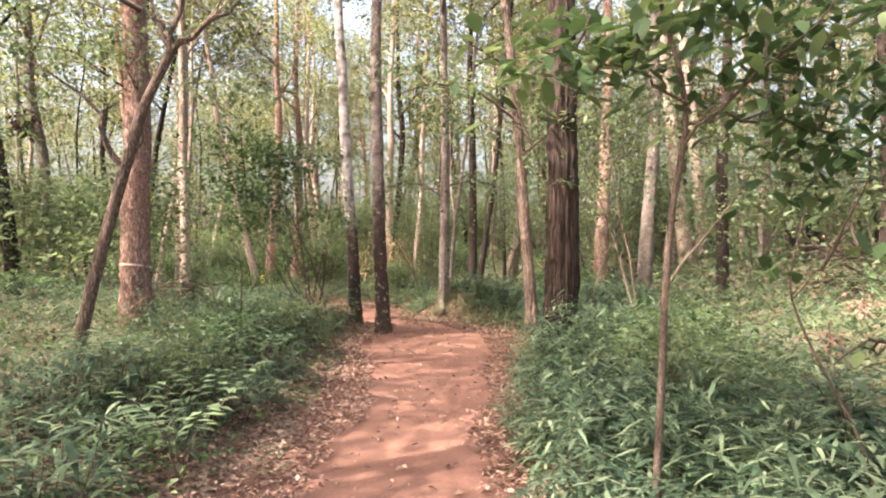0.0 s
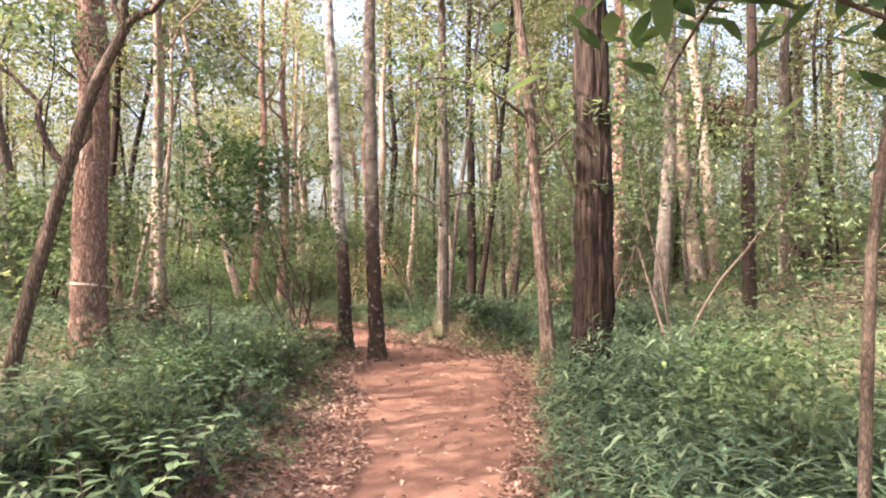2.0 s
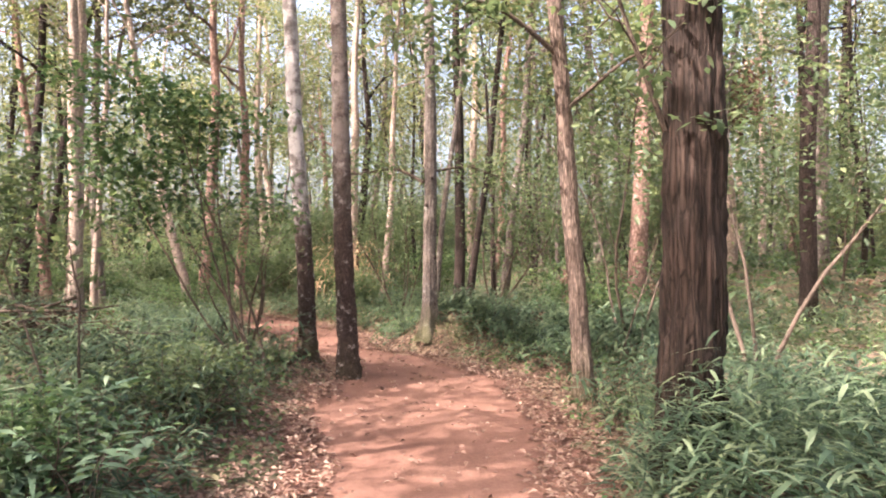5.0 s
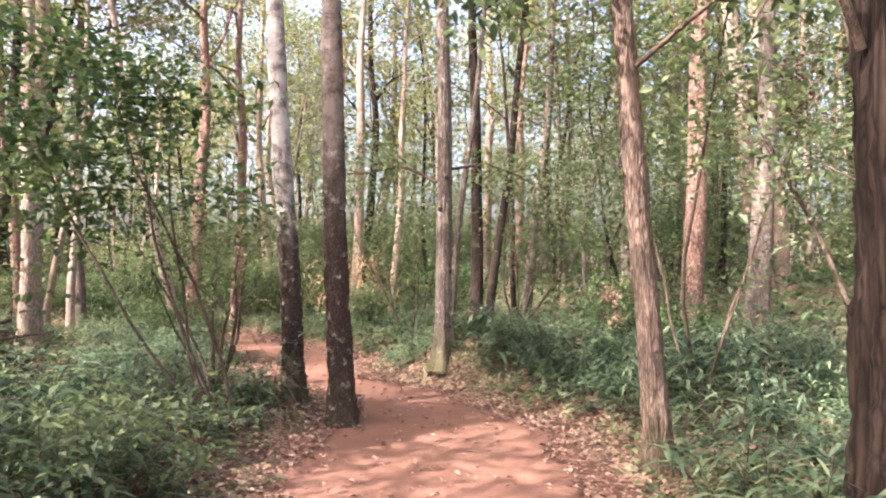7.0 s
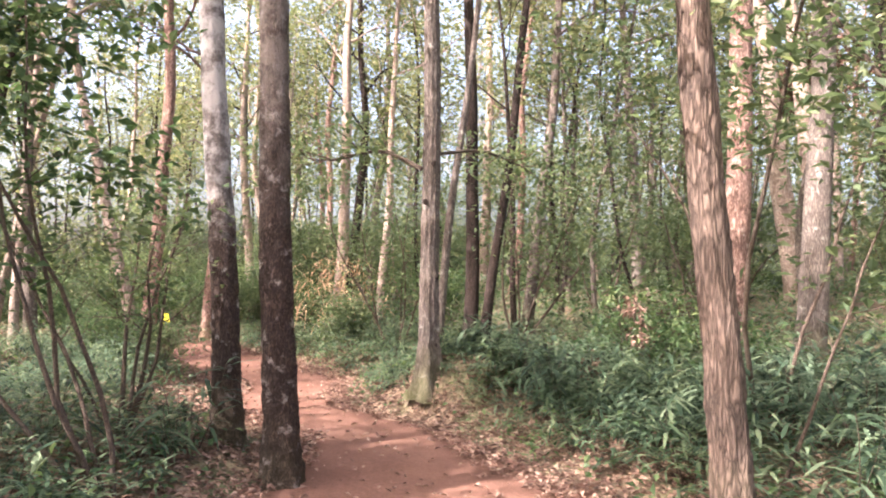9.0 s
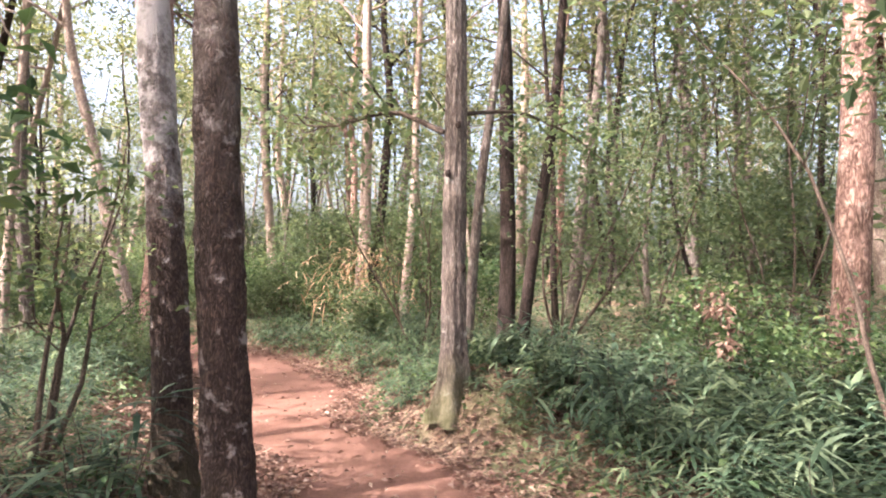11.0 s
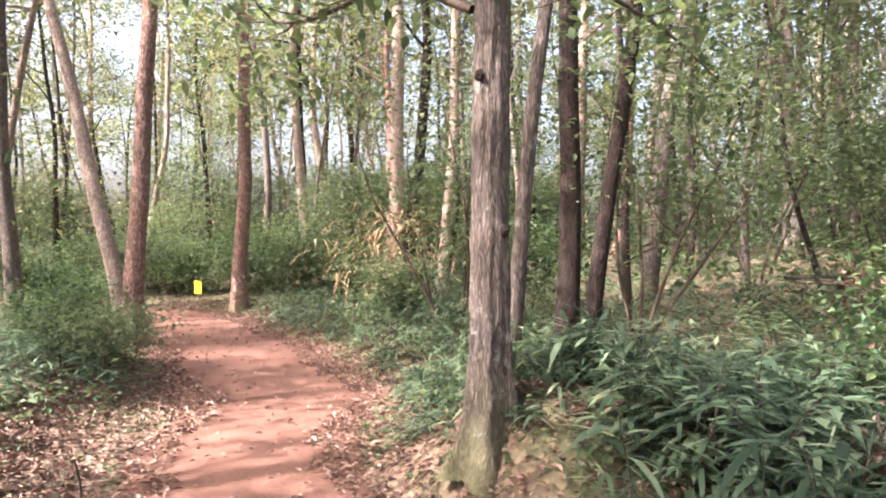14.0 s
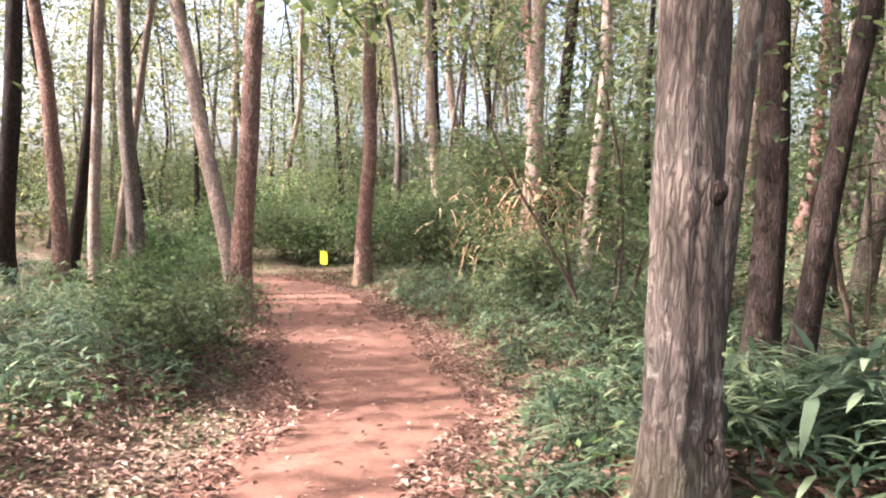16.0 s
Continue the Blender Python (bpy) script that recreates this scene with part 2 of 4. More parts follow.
def tube(points, radii, sides, rough=0.0, ridges=0, flare=0.0, seed=0, plates=None):
    """A tapered tube of quads along points; ridges: furrows round it; flare: how far the foot spreads in root lobes."""
    r = np.random.default_rng(seed)
    p = np.asarray(points, float)
    n = len(p)
    along = unit(np.gradient(p, axis=0))
    side = unit(np.cross(along, np.tile([0.31, 0.95, 0.05], (n, 1))))
    other = np.cross(along, side)
    a = np.linspace(0, 2 * math.pi, sides, endpoint=False)
    rad = np.tile(np.asarray(radii, float)[:, None], (1, sides))
    if rough:
        ph = r.uniform(0, 6.28, 4)
        z = np.linspace(0, n * 0.35, n)[:, None]
        rad = rad * (1 + rough * (np.sin(2 * a + ph[0] + z) + 0.7 * np.sin(3 * a + ph[1] - 1.3 * z)) + r.normal(0, rough * 0.35, (n, sides)))
    if ridges:
        rad = rad * (1 + 0.05 * np.sin(ridges * a + 0.8 * np.sin(np.linspace(0, n * 0.5, n))[:, None]) + r.normal(0, 0.012, (n, sides)))
    if plates:
        up, around, deep = plates
        rows = np.arange(n)[:, None] // up
        shift = r.integers(0, around, n // up + 1)[rows]
        cells = r.normal(0, 1, (n // up + 1, sides // around + 2))
        rad = rad * (1 + deep * np.clip(cells[rows, ((np.arange(sides)[None, :] + shift) % sides) // around], -1.6, 1.2) + r.normal(0, deep * 0.3, (n, sides)))
    if flare:
        h = p[:, 2] - p[0, 2]
        rad = rad * (1 + flare * np.exp(-h / 0.27)[:, None] * (1 + 0.55 * np.sin(5 * a + r.uniform(0, 6)) + 0.25 * np.sin(3 * a + r.uniform(0, 6))))
    v = p[:, None, :] + rad[..., None] * (np.cos(a)[None, :, None] * side[:, None, :] + np.sin(a)[None, :, None] * other[:, None, :])
    i, j = np.meshgrid(np.arange(n - 1), np.arange(sides), indexing="ij")
    k = (j + 1) % sides
    q = np.stack([i * sides + j, i * sides + k, (i + 1) * sides + k, (i + 1) * sides + j], -1).reshape(-1, 4)
    return v.reshape(-1, 3), q


def joined(tubes):
    vs, qs, off = [], [], 0
    for v, q in tubes:
        vs.append(v)
        qs.append(q + off)
        off += len(v)
    return np.concatenate(vs), np.concatenate(qs)


def leaves(base, way, up, length, width, fold=0.15):
    """One pointed, folded leaf of two triangles at each base."""
    n = len(base)
    length, width = np.broadcast_to(length, n)[:, None], np.broadcast_to(width, n)[:, None]
    way = unit(way)
    side = unit(np.cross(way, up))
    lift = np.cross(side, way)
    mid = base + way * length * 0.45 + lift * length * fold
    v = np.stack([base, mid - side * width / 2, base + way * length, mid + side * width / 2], 1)
    o = np.arange(n)[:, None] * 4
    t = np.concatenate([o + [0, 1, 2], o + [0, 2, 3]], 1)
    return v.reshape(-1, 3), t.reshape(-1, 3)


def blades(base, way, length, width, droop):
    """Long narrow leaves of four triangles that arch over and hang at the tip."""
    n = len(base)
    length, width, droop = (np.broadcast_to(x, n)[:, None] for x in (length, width, droop))
    way = unit(way)
    side = unit(np.cross(way, np.tile([0.02, 0.01, 1.0], (n, 1))))
    down = np.array([0, 0, -1.0])
    at = lambda s: base + way * length * s + down * length * droop * s * s
    v = np.stack([base, at(0.3) - side * width / 2, at(0.3) + side * width / 2, at(0.65) - side * width * 0.42, at(0.65) + side * width * 0.42, at(1.0)], 1)
    o = np.arange(n)[:, None] * 6
    t = np.concatenate([o + [0, 1, 2], o + [1, 3, 4], o + [1, 4, 2], o + [3, 5, 4]], 1)
    return v.reshape(-1, 3), t.reshape(-1, 3)


def stack(sets):
    vs, ts, off = [], [], 0
    for v, t in sets:
        vs.append(v)
        ts.append(t + off)
        off += len(v)
    return np.concatenate(vs), np.concatenate(ts)


def spread(r, n, flat=0.5):
    """Random leaf directions, mostly level."""
    d = r.normal(0, 1, (n, 3))
    d[:, 2] = d[:, 2] * flat - 0.15
    return unit(d)


# ---- plan: the path and the ground ----
PATH_LINE = np.array([  # x, y, half width of the trodden path
    (-0.4, -40, 0.9), (-0.4, -4, 0.9), (-0.4, 3, 0.86), (-0.33, 4.3, 0.84), (-0.27, 6, 0.82), (-0.22, 7.5, 0.92), (-0.2, 9.5, 1.12), (-0.22, 11.2, 1.28),
    (-0.2, 12.2, 1.25), (-0.2, 13.2, 0.95), (-0.62, 14.6, 0.78), (-1.4, 15.7, 0.75), (-1.82, 16.8, 0.8), (-2.15, 18.4, 0.93), (-2.85, 19.8, 1.05),
    (-3.65, 21.1, 1.1), (-4.5, 22.3, 1.1), (-5.75, 24.3, 1.05), (-7.0, 25.9, 0.95), (-8.8, 27.1, 0.8), (-10.5, 27.9, 0.7), (-13, 28.4, 0.5)])


def path_gap(x, y):
    """How far a place lies outside the path's edge (inside: minus), and on which side (left: -1)."""
    x, y = np.asarray(x, float), np.asarray(y, float)
    best, side = np.full(x.shape, 1e9), np.zeros(x.shape)
    for (ax, ay, aw), (bx, by, bw) in zip(PATH_LINE[:-1], PATH_LINE[1:]):
        dx, dy = bx - ax, by - ay
        s = np.clip(((x - ax) * dx + (y - ay) * dy) / (dx * dx + dy * dy), 0, 1)
        d = np.hypot(x - ax - s * dx, y - ay - s * dy) - (aw + s * (bw - aw))
        near = d < best
        best = np.where(near, d, best)
        side = np.where(near, np.sign(dy * (x - ax) - dx * (y - ay)), side)
    return best, side


def path_z(y):
    return np.interp(y, [0, 12.5, 16, 23, 28], [0, 0, -0.12, -0.18, -0.15])


def wave(x, y):
    return (np.sin(0.9 * x + 0.4 * y + 1) * np.sin(0.7 * y - 0.3 * x) * 0.5 + np.sin(2.3 * x - 1.1 * y) * np.sin(1.9 * y + 0.8 * x + 2) * 0.3
            + np.sin(5.1 * x + 3.3 * y) * np.sin(4.7 * y - 2.1 * x) * 0.2)


MOUNDS = [(0.3, 15.8, 0.6, 1.15), (-1.3, 12.9, 0.1, 0.7), (1.4, 7.6, 0.12, 0.9), (2.2, 4.0, 0.15, 1.4), (-4.2, 19.0, 0.15, 1.3), (-2.6, 10.5, 0.1, 1.5)]


def ground_z(x, y):
    x, y = np.asarray(x, float), np.asarray(y, float)
    g, side = path_gap(x, y)
    rise = 1 / (1 + np.exp(-(g - 0.35 + 0.25 * wave(3 * x, 3 * y)) / 0.16))
    return path_z(y) - 0.03 + rise * (0.15 + 0.06 * wave(x, y)) + np.clip(g - 0.9, 0, 10) * np.where(side < 0, 0.085, 0.12) * np.clip((y + 2) / 8, 0.2, 1) + 0.02 * wave(2.5 * x, 2.5 * y) + rise * sum(h * np.exp(-((x - mx) ** 2 + (y - my) ** 2) / w ** 2) for mx, my, h, w in MOUNDS)


def gz(x, y):
    return float(ground_z(np.array([x]), np.array([y]))[0])


def grid_mesh(name, xs, ys, height, mat):
    X, Y = np.meshgrid(xs, ys)
    v = np.stack([X, Y, height(X, Y)], -1).reshape(-1, 3)
    nx = len(xs)
    i, j = np.meshgrid(np.arange(len(ys) - 1), np.arange(nx - 1), indexing="ij")
    a = i * nx + j
    return mesh_from(name, v, [], mat, True, np.stack([a, a + 1, a + nx + 1, a + nx], -1))


xs = np.concatenate([[-400, -150, -60, -35, -25, -18], np.arange(-14, 9.01, 0.14), [12, 17, 25, 35, 60, 150, 400]])
ys = np.concatenate([[-400, -150, -60, -30, -15, -8], np.arange(-4, 31, 0.14), [34, 38, 45, 60, 150, 400]])
tagged(new("ground", grid_mesh("ground", xs, ys, ground_z, HUMUS)), "brown forest floor of humus, moss and old leaves", "ground", kind="structure")

# the trodden strip: it follows the line, domed a little, its edges dipping under the humus
seg = np.diff(PATH_LINE[:, :2], axis=0)
run = np.concatenate([[0], np.cumsum(np.hypot(seg[:, 0], seg[:, 1]))])
s_all = np.concatenate([np.arange(0, 36, 2.0), np.arange(36, run[-1], 0.12)])
k = np.exp(-0.5 * (np.arange(-6, 7) / 3.0) ** 2)
line = np.stack([np.interp(s_all, run, PATH_LINE[:, c]) for c in range(3)], 1)
tang = unit(np.gradient(line[:, :2], axis=0))
across = np.linspace(-1, 1, 25)
normal = np.stack([tang[:, 1], -tang[:, 0]], 1)
half = line[:, 2][:, None] + 0.42
PX = line[:, 0][:, None] + normal[:, 0][:, None] * half * across
PY = line[:, 1][:, None] + normal[:, 1][:, None] * half * across
PZ = path_z(PY) + 0.008 + 0.012 * wave(2 * PX, 2 * PY) - 0.02 * across ** 2 + 0.05 * np.clip(np.abs(across) - 0.75, 0, 1)
nn = len(across)
i, j = np.meshgrid(np.arange(len(s_all) - 1), np.arange(nn - 1), indexing="ij")
a = i * nn + j
tagged(new("dirt_path", mesh_from("dirt_path", np.stack([PX, PY, PZ], -1).reshape(-1, 3), [], SOIL, True, np.stack([a, a + 1, a + nn + 1, a + nn], -1))),
       "trodden reddish-brown earth path winding through the wood", "path", kind="structure")


# ---- trees ----
def wander(r, start, way, length, steps, bend):
    p, d, out = np.array(start, float), unit(np.array(way, float)), []
    out.append(p.copy())
    for _ in range(steps):
        d = unit(d + r.normal(0, bend, 3) + [0, 0, 0.04])
        p = p + d * length / steps
        out.append(p.copy())
    return np.array(out)


def woody_plant(r, stem, radii, first, count, reach, leaf_count, leaf_size, puff, leaf_share=1.0):
    """Limbs along a stem from height `first` up, twigs on them, and leaves about the twig ends."""
    limbs, ends = [], []
    zs = stem[:, 2]
    for n in range(count):
        z = first + (zs[-1] - first) * (n + r.uniform(0.1, 0.9)) / count
        start = np.array([np.interp(z, zs, stem[:, c]) for c in range(3)])
        rad = float(np.interp(z, zs, radii))
        a = r.uniform(0, 2 * math.pi)
        share = 1 - 0.5 * (z - first) / max(zs[-1] - first, 0.1)
        limb = wander(r, start, (math.cos(a), math.sin(a), r.uniform(0.3, 1.0)), reach * share * r.uniform(0.7, 1.2), 6, 0.2)
        one = [tube(limb, np.linspace(rad * 0.5, rad * 0.12, 7), 4)]
        ends.append(limb[-1])
        for m in (2, 3, 4, 5):
            d = limb[m] - limb[m - 1]
            twig = wander(r, limb[m], unit(d) + r.normal(0, 0.7, 3) + [0, 0, 0.2], reach * share * r.uniform(0.3, 0.55), 4, 0.25)
            one.append(tube(twig, np.linspace(rad * 0.22, rad * 0.06, 5), 3))
            ends.append(twig[-1])
            ends.append(twig[2])
        limbs.append(joined(one))
    ends = np.array(ends)
    ends = ends[r.random(len(ends)) < leaf_share]
    n = leaf_count
    pick = ends[r.integers(0, len(ends), n)]
    base = pick + np.clip(r.normal(0, 1, (n, 3)), -1.7, 1.7) * [puff, puff, puff * 0.45]
    L = leaf_size * r.uniform(0.6, 1.25, n)
    foliage = leaves(base, spread(r, n), np.tile([0.05, 0.03, 1.0], (n, 1)) + r.normal(0, 0.35, (n, 3)), L, L * 0.55)
    return limbs, foliage


def tree(place, lean, dia, height, bark, label, seed, bend=0.05, sides=16, crown_from=0.5, leaf_count=2200, ridges=0, flare=0.6, name="tree", group="trees of the wood",
         limbs=8, reach=3.0, curve=0.0, leaf_size=0.16, plates=None, sunk=0.06):
    r = np.random.default_rng(seed)
    x, y = place
    t = thing(name, (x, y, gz(x, y) - sunk), label, "tree", group)
    n = 210 if plates else max(22, int(height / 0.3))
    z = np.linspace(0, 1, n) ** 1.5 * height
    wob = r.uniform(0, 6.28, 4)
    px = lean[0] * z + curve * z * z + bend * (np.sin(z * 0.7 + wob[0]) - math.sin(wob[0])) + 0.3 * bend * (np.sin(z * 1.9 + wob[2]) - math.sin(wob[2]))
    py = lean[1] * z + bend * (np.sin(z * 0.6 + wob[1]) - math.sin(wob[1]))
    stem = np.stack([px, py, z], 1)
    radii = dia / 2 * (1.04 - 0.75 * (z / height) ** 1.1)
    v, q = tube(stem, radii, sides, 0.025, ridges, flare, seed, plates)
    part("trunk", mesh_from("trunk", v, [], bark, True, q), t)
    boughs, (lv, lt) = woody_plant(r, stem, radii, height * crown_from, limbs, reach, leaf_count, leaf_size, 0.5)
    for bv, bq in boughs:
        part("branch", mesh_from("branch", bv, [], bark, True, bq), t)
    part("crown", mesh_from("crown", lv, lt, LEAF_CROWN), t, "light green leaves")
    return t


TREES = [  # x, y, lean x, lean y, diameter, height, bark, label
    (-4.34, 9.75, -0.027, 0.0, 0.40, 13, BARK_PINK, "tall pinkish-brown scaly tree trunk with a pale cut band", 24, 0.05, 0),
    (1.40, 8.2, -0.004, 0.0, 0.38, 13, BARK_BIG, "thick dark furrowed tree trunk beside the path", 26, 0.02, 13),
    (-1.72, 13.5, -0.047, 0.0, 0.23, 14, BARK_LICHEN, "slim tree trunk, dark below and whitish above, with lichen patches", 20, 0.03, 0),
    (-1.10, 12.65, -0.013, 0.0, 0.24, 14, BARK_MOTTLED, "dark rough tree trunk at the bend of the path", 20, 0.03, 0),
    (0.03, 15.65, -0.004, 0.0, 0.225, 13, BARK_GREY, "straight grey-brown furrowed oak trunk with mossy foot", 24, 0.02, 11),
    (0.13, 16.4, 0.1, 0.0, 0.11, 10, BARK_GREY, "thin leaning grey tree behind the oak", 14, 0.04, 0),
    (1.43, 10.85, -0.077, 0.0, 0.18, 11, BARK_FURROW, "slender pale brown deeply furrowed trunk", 22, 0.03, 9),
    (3.51, 15.3, 0.015, 0.0, 0.30, 13, BARK_PINK, "reddish-brown trunk among bamboo grass", 16, 0.05, 0),
    (4.5, 15.5, 0.05, 0.0, 0.32, 13, BARK_GREY, "brown slightly leaning trunk in the wood", 16, 0.05, 0),
    (7.4, 20.7, -0.12, 0.0, 0.42, 15, BARK_PALE, "pale leaning trunk of a twin tree", 16, 0.05, 0),
    (7.85, 20.9, -0.07, 0.0, 0.36, 15, BARK_PALE, "pale twin trunk leaning beside its pair", 16, 0.05, 0),
    (13.2, 26, -0.056, 0, 0.34, 14, BARK_DARK, "dark trunk deep in the wood", 12, 0.05, 0),
    (13.7, 26.5, -0.03, 0, 0.55, 14, BARK_GREY, "broad brown trunk deep in the wood", 12, 0.05, 0),
    (14.1, 26, 0.03, 0, 0.34, 14, BARK_DARK, "dark trunk deep in the wood", 12, 0.05, 0),
    (-5.68, 26.4, 0.005, 0, 0.32, 13, BARK_PINK, "light brown trunk at the far bend of the path", 18, 0.09, 0),
    (-5.46, 21.6, 0.02, 0, 0.29, 13, BARK_PINK, "reddish-brown trunk at the path's edge", 18, 0.07, 0),
    (-5.95, 22.2, -0.2, 0, 0.25, 12, BARK_PALE, "grey trunk leaning away from the path", 16, 0.09, 0),
    (-2.12, 25, 0.03, 0, 0.3, 13, BARK_PALE, "pale trunk with dry fronds round its foot", 14, 0.05, 0),
    (-1.04, 24.2, 0.06, 0, 0.2, 12, BARK_PALE, "thin pale trunk among shrubs", 12, 0.05, 0),
    (0.78, 19.2, 0.0, 0, 0.25, 12, BARK_DARK, "dark thin trunk of a pair", 14, 0.04, 0),
    (0.92, 18.6, 0.12, 0, 0.165, 12, BARK_DARK, "dark thin leaning trunk of a pair", 14, 0.04, 0),
    (2.22, 22, 0.083, 0, 0.25, 12, BARK_GREY, "brown bent trunk in the wood", 12, 0.07, 0),
    (2.04, 22.4, -0.05, 0, 0.13, 9, BARK_DARK, "thin dark stem in the wood", 10, 0.05, 0),
    (4.05, 26, -0.04, 0, 0.18, 11, BARK_GREY, "thin brown stem in the wood", 10, 0.05, 0),
    (5.94, 26, -0.05, 0, 0.32, 13, BARK_GREY, "straight brown trunk in the wood", 12, 0.05, 0),
    (-10.16, 22, 0.068, 0, 0.3, 12, BARK_DARK, "dark rough trunk beside the bend", 12, 0.07, 0),
    (-10.02, 23, -0.1, 0, 0.28, 12, BARK_PINK, "brown trunk leaning over ferns", 12, 0.06, 0),
    (-10.83, 24, 0.188, 0, 0.24, 12, BARK_DARK, "dark leaning trunk among ferns", 12, 0.06, 0),
    (-8.32, 22, 0.03, 0, 0.18, 11, BARK_PALE, "thin pale trunk among ferns", 12, 0.05, 0),
    (-8.81, 23.5, -0.017, 0, 0.28, 13, BARK_GREY, "straight brown trunk among ferns", 12, 0.06, 0),
    (-10.24, 24.5, 0.2, 0, 0.19, 11, BARK_PALE, "thin pale leaning trunk among ferns", 10, 0.05, 0),
    (-6.44, 17, -0.018, 0, 0.28, 12, BARK_PALE, "light brown trunk behind undergrowth", 12, 0.05, 0),
    (-6.05, 16, 0.0, 0, 0.22, 12, BARK_PALE, "pale straight trunk behind undergrowth", 12, 0.05, 0),
    (-7.1, 36, -0.01, 0, 0.33, 13, BARK_DARK, "dark trunk far off in the wood", 10, 0.05, 0),
    (9.08, 14, -0.02, 0, 0.34, 13, BARK_DARK, "dark trunk in the wood", 12, 0.05, 0),
    (5.7, 14, 0.0, 0, 0.25, 12, BARK_DARK, "dark straight trunk in the wood", 12, 0.05, 0),
    (8.4, 18, 0.03, 0, 0.29, 13, BARK_GREY, "brown trunk in the wood", 12, 0.05, 0),
]
named = []
PLATES = {0: (2, 3, 0.035), 1: (9, 2, 0.065), 2: (2, 3, 0.03), 3: (2, 3, 0.04), 4: (5, 2, 0.02), 6: (8, 2, 0.05)}  # bark relief of the trunks passed nearest
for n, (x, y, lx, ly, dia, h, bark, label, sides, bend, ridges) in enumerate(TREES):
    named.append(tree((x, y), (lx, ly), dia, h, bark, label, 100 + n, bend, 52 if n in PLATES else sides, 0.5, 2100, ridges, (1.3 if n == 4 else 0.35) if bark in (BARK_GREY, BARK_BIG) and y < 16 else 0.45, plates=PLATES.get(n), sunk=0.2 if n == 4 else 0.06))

# the rest of the wood: eight kinds of tree, each copied about
kinds = []
for n in range(8):
    bark = (BARK_GREY, BARK_DARK, BARK_PALE, BARK_GREY, BARK_PINK, BARK_DARK, BARK_GREY, BARK_PALE)[n]
    tone = ("brown", "dark", "pale", "brown", "reddish", "dark", "grey-brown", "pale")[n]
    kinds.append(tree((-14 - 1.5 * n, -6 - (n * 5) % 7), ((-0.06, 0.04, 0.1, 0.0, -0.03, 0.07, -0.1, 0.02)[n], 0.02), 0.14 + 0.03 * n, 10.5 + 0.5 * n, bark,
                      "slender %s tree of the surrounding wood" % tone, 300 + n, 0.12, 10, 0.42, 2200, 0, 0.4, group="surrounding trees", reach=2.6, limbs=9, leaf_size=0.165))
spots = [(x, y) for x, y, *_ in TREES] + [(o.location.x, o.location.y) for o in kinds]
r = np.random.default_rng(11)
made = 0
# trees behind the walk's start stand unseen, put there to shade the path
while made < 165:
    far = made >= 85
    # first nine spots: trees added on the sunward left to shade the path
    x, y = (r.uniform(-15, -6.5), r.uniform(-9, 12)) if made < 9 else (r.uniform(-34, 34), r.uniform(30, 62)) if far else (r.uniform(-22, 22), r.uniform(-14, 34))
    gap, _ = path_gap(np.array([x]), np.array([y]))
    room = 4.0 if y < 29 else 1.6
    if gap[0] < room or min((x - a) ** 2 + (y - b) ** 2 for a, b in spots) < (1.5 if y > 20 else 2.2) ** 2:
        continue
    if made >= 9 and not far and 3 < y < 27 and abs(x) < 7.5:
        continue
    spots.append((x, y))
    kind, m = kinds[int(r.integers(8))], pose(x, y, gz(x, y) - 0.06, r.uniform(-3, 3), r.uniform(-3, 3), r.uniform(0, 360))
    if made >= 9 or made % 3 == 0:
        copy_thing(kind, m)
    made += 1

# trees added out of view on both sides, only to cast shade
for n, (x, y) in enumerate([(-4.2, -0.8), (-4.9, 1.9), (-3.4, -4.2), (3.2, -3.0), (4.8, 0.4), (-6.4, 4.2), (-5.8, -3.0), (-7.8, 2.6), (-6.9, 5.9), (-8.9, 8.9), (-8.4, 11.7)]):
    copy_thing(kinds[(n * 3 + 1) % 8], pose(x, y, gz(x, y) - 0.06, 0, 0, 50 * n))

# thin, nearly bare poles deeper in the wood
poles = [tree((-20 - n, 20 + 2 * n), ((0.05, -0.08, 0.12, -0.03)[n], 0.0), (0.08, 0.1, 0.12, 0.14)[n], (8, 9, 10, 11)[n], (BARK_DARK, BARK_PALE, BARK_GREY, BARK_DARK)[n], "thin pole-like tree with few leaves in the wood",
              340 + n, 0.16, 7, 0.45, 420, 0, 0.3, name="thin_tree", group="thin poles of the wood", limbs=6, reach=1.4, leaf_size=0.18) for n in range(4)]
r = np.random.default_rng(13)
made = 0
while made < 110:
    x, y = r.uniform(-24, 20), r.uniform(17, 48)
    gap, _ = path_gap(np.array([x]), np.array([y]))
    if gap[0] < 4.5 or min((x - a) ** 2 + (y - b) ** 2 for a, b in spots) < 0.8 ** 2:
        continue
    spots.append((x, y))
    copy_thing(poles[int(r.integers(4))], pose(x, y, gz(x, y) - 0.06, r.uniform(-4, 4), r.uniform(-4, 4), r.uniform(0, 360)))
    made += 1


